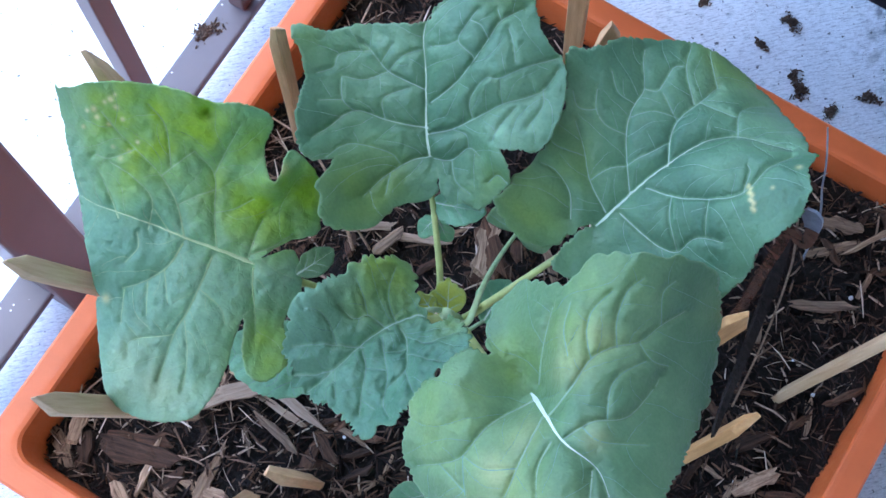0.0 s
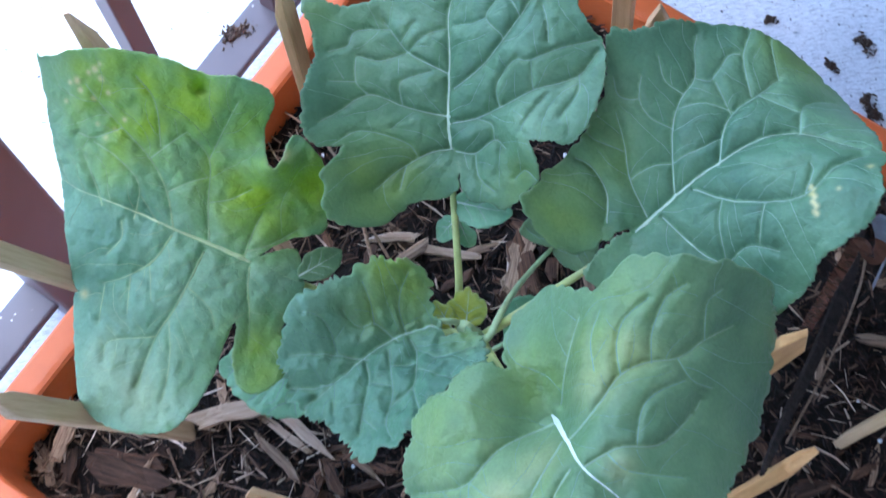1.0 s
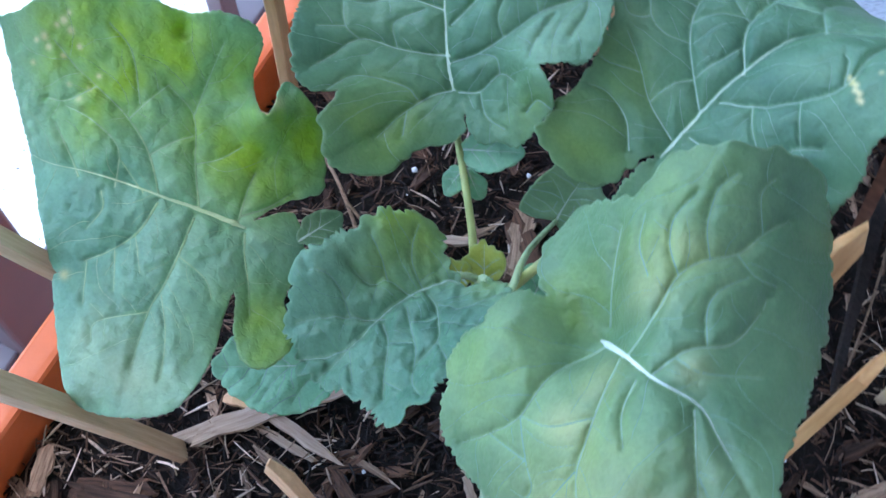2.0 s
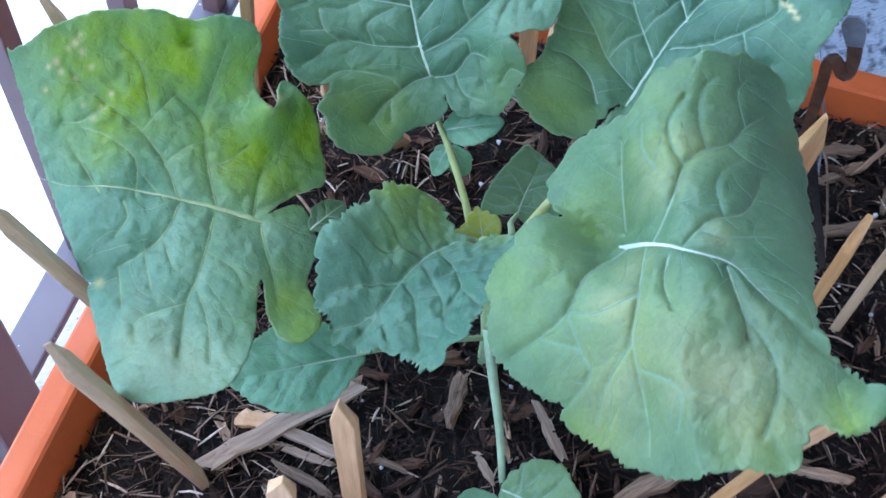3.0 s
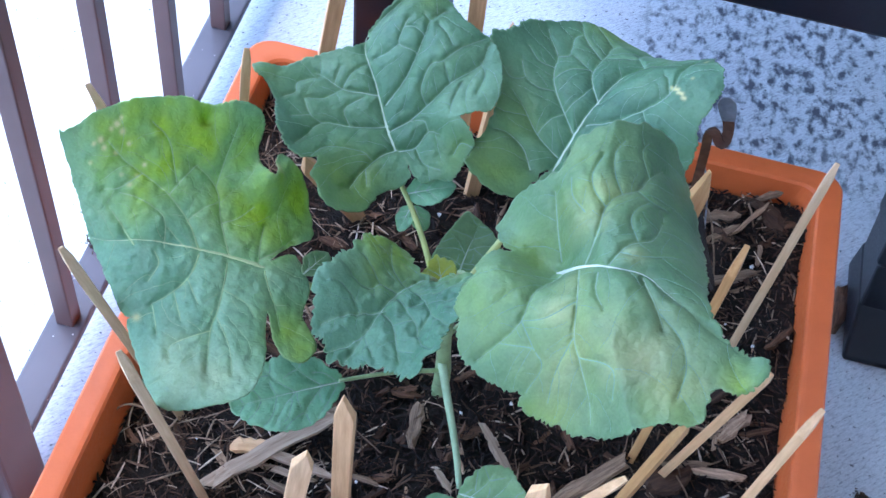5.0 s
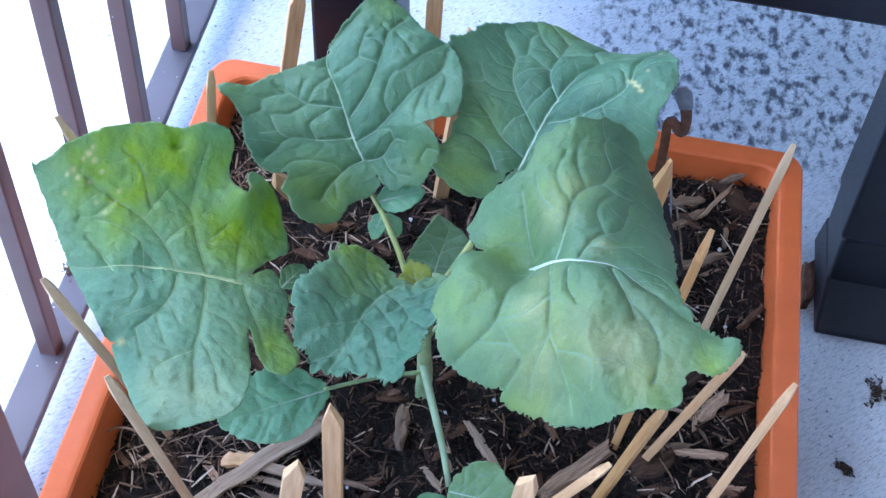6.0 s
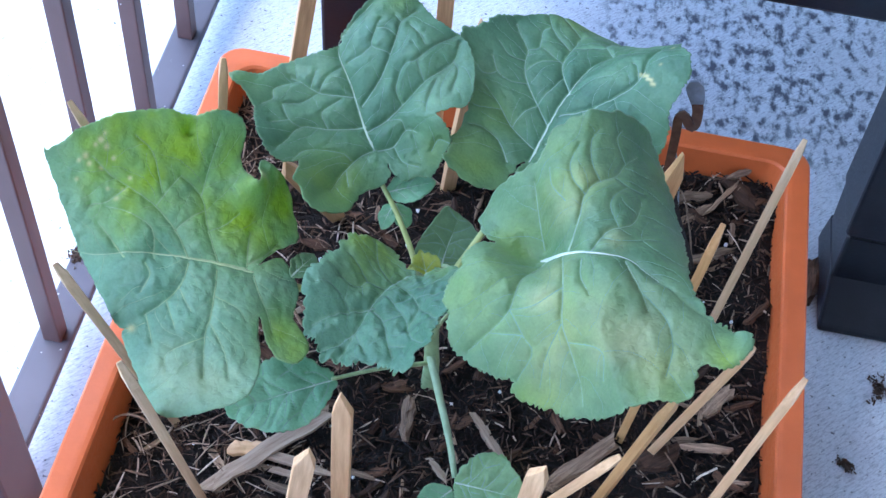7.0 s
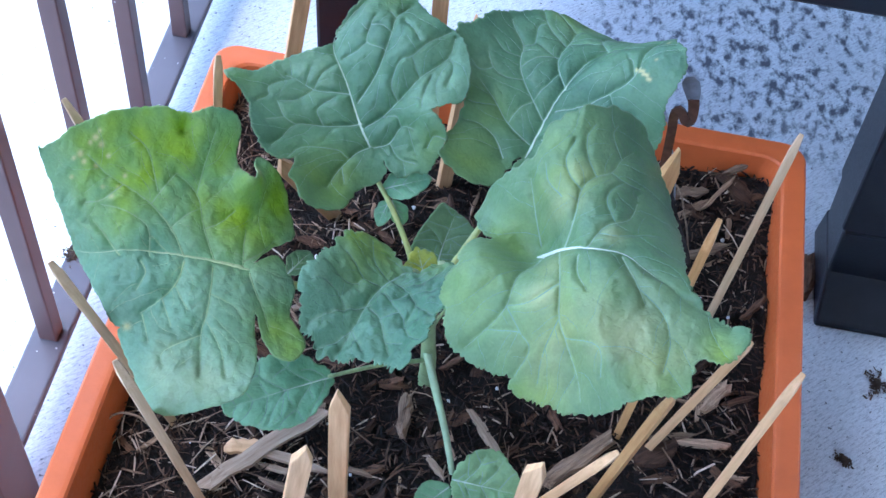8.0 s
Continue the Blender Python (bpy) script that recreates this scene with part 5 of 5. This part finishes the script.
def crumbs(name, x, y, z, radius, count, seed, label):
    """A little heap of dry crumbs and shreds."""
    r = random.Random(seed)
    bm = bmesh.new()
    for _ in range(int(count * 2.4)):
        q, d = r.uniform(0, 6.28), radius * abs(r.gauss(0, 0.55)) * (0.6 + 0.8 * noise.noise(Vector((x * 90, y * 90, 0))) ** 2)
        d *= 1.0 + 0.5 * math.sin(2 * q + seed) + 0.3 * math.sin(3 * q + 2 * seed)
        s = r.uniform(0.0005, 0.0017)
        m = Matrix.Translation((x + d * math.cos(q), y + d * math.sin(q), z + s * 0.5 + max(0.0, radius - d) * 0.16 * r.random())) @ pose(0, 0, 0, r.uniform(-50, 50), r.uniform(-50, 50), r.uniform(0, 360)) @ Matrix.Diagonal((s * r.uniform(0.8, 3.5), s * r.uniform(0.4, 1), s * r.uniform(0.3, 0.8), 1))
        bmesh.ops.create_cube(bm, size=1, matrix=m)
    return tagged(part(name, bm, DIRT, at=(x, y, z)), label, "debris", kind="stuff")


crumbs("mulch_crumb_heap", -0.107, -0.103, 0.05, 0.013, 130, 31, "small heap of dry brown mulch crumbs on the rail")
crumbs("mulch_crumb_heap", -0.106, 0.0, 0.05, 0.008, 40, 32, "few dry brown mulch crumbs on the rail")
for k, (x, y, rad) in enumerate(((0.285, 0.176, 0.011), (0.318, 0.126, 0.012), (0.308, 0.135, 0.006), (0.349, 0.122, 0.009), (0.213, 0.154, 0.006), (0.37, 0.15, 0.008), (0.272, 0.145, 0.004), (0.556, -0.132, 0.009), (0.585, -0.05, 0.010), (-0.03, -0.315, 0.008), (0.50, -0.01, 0.006))):
    crumbs("mulch_crumb_heap", x, y, 0.0, rad, int(60 + 5000 * rad), 40 + k, "small dark scatter of mulch crumbs on the concrete")

# a dark ragged chunk lying along the table foot
chunk_rng = random.Random(71)
bark = new("bark_piece", shard_mesh("bark_piece", chunk_rng, 0.046, 0.013, 0.009, CHIP, 0.12, 6))
bark.matrix_world = pose(0.5215, 0.05, 0.005, 6, 0, 86)
tagged(bark, "dark ragged chunk on the concrete beside the table foot", "bark")
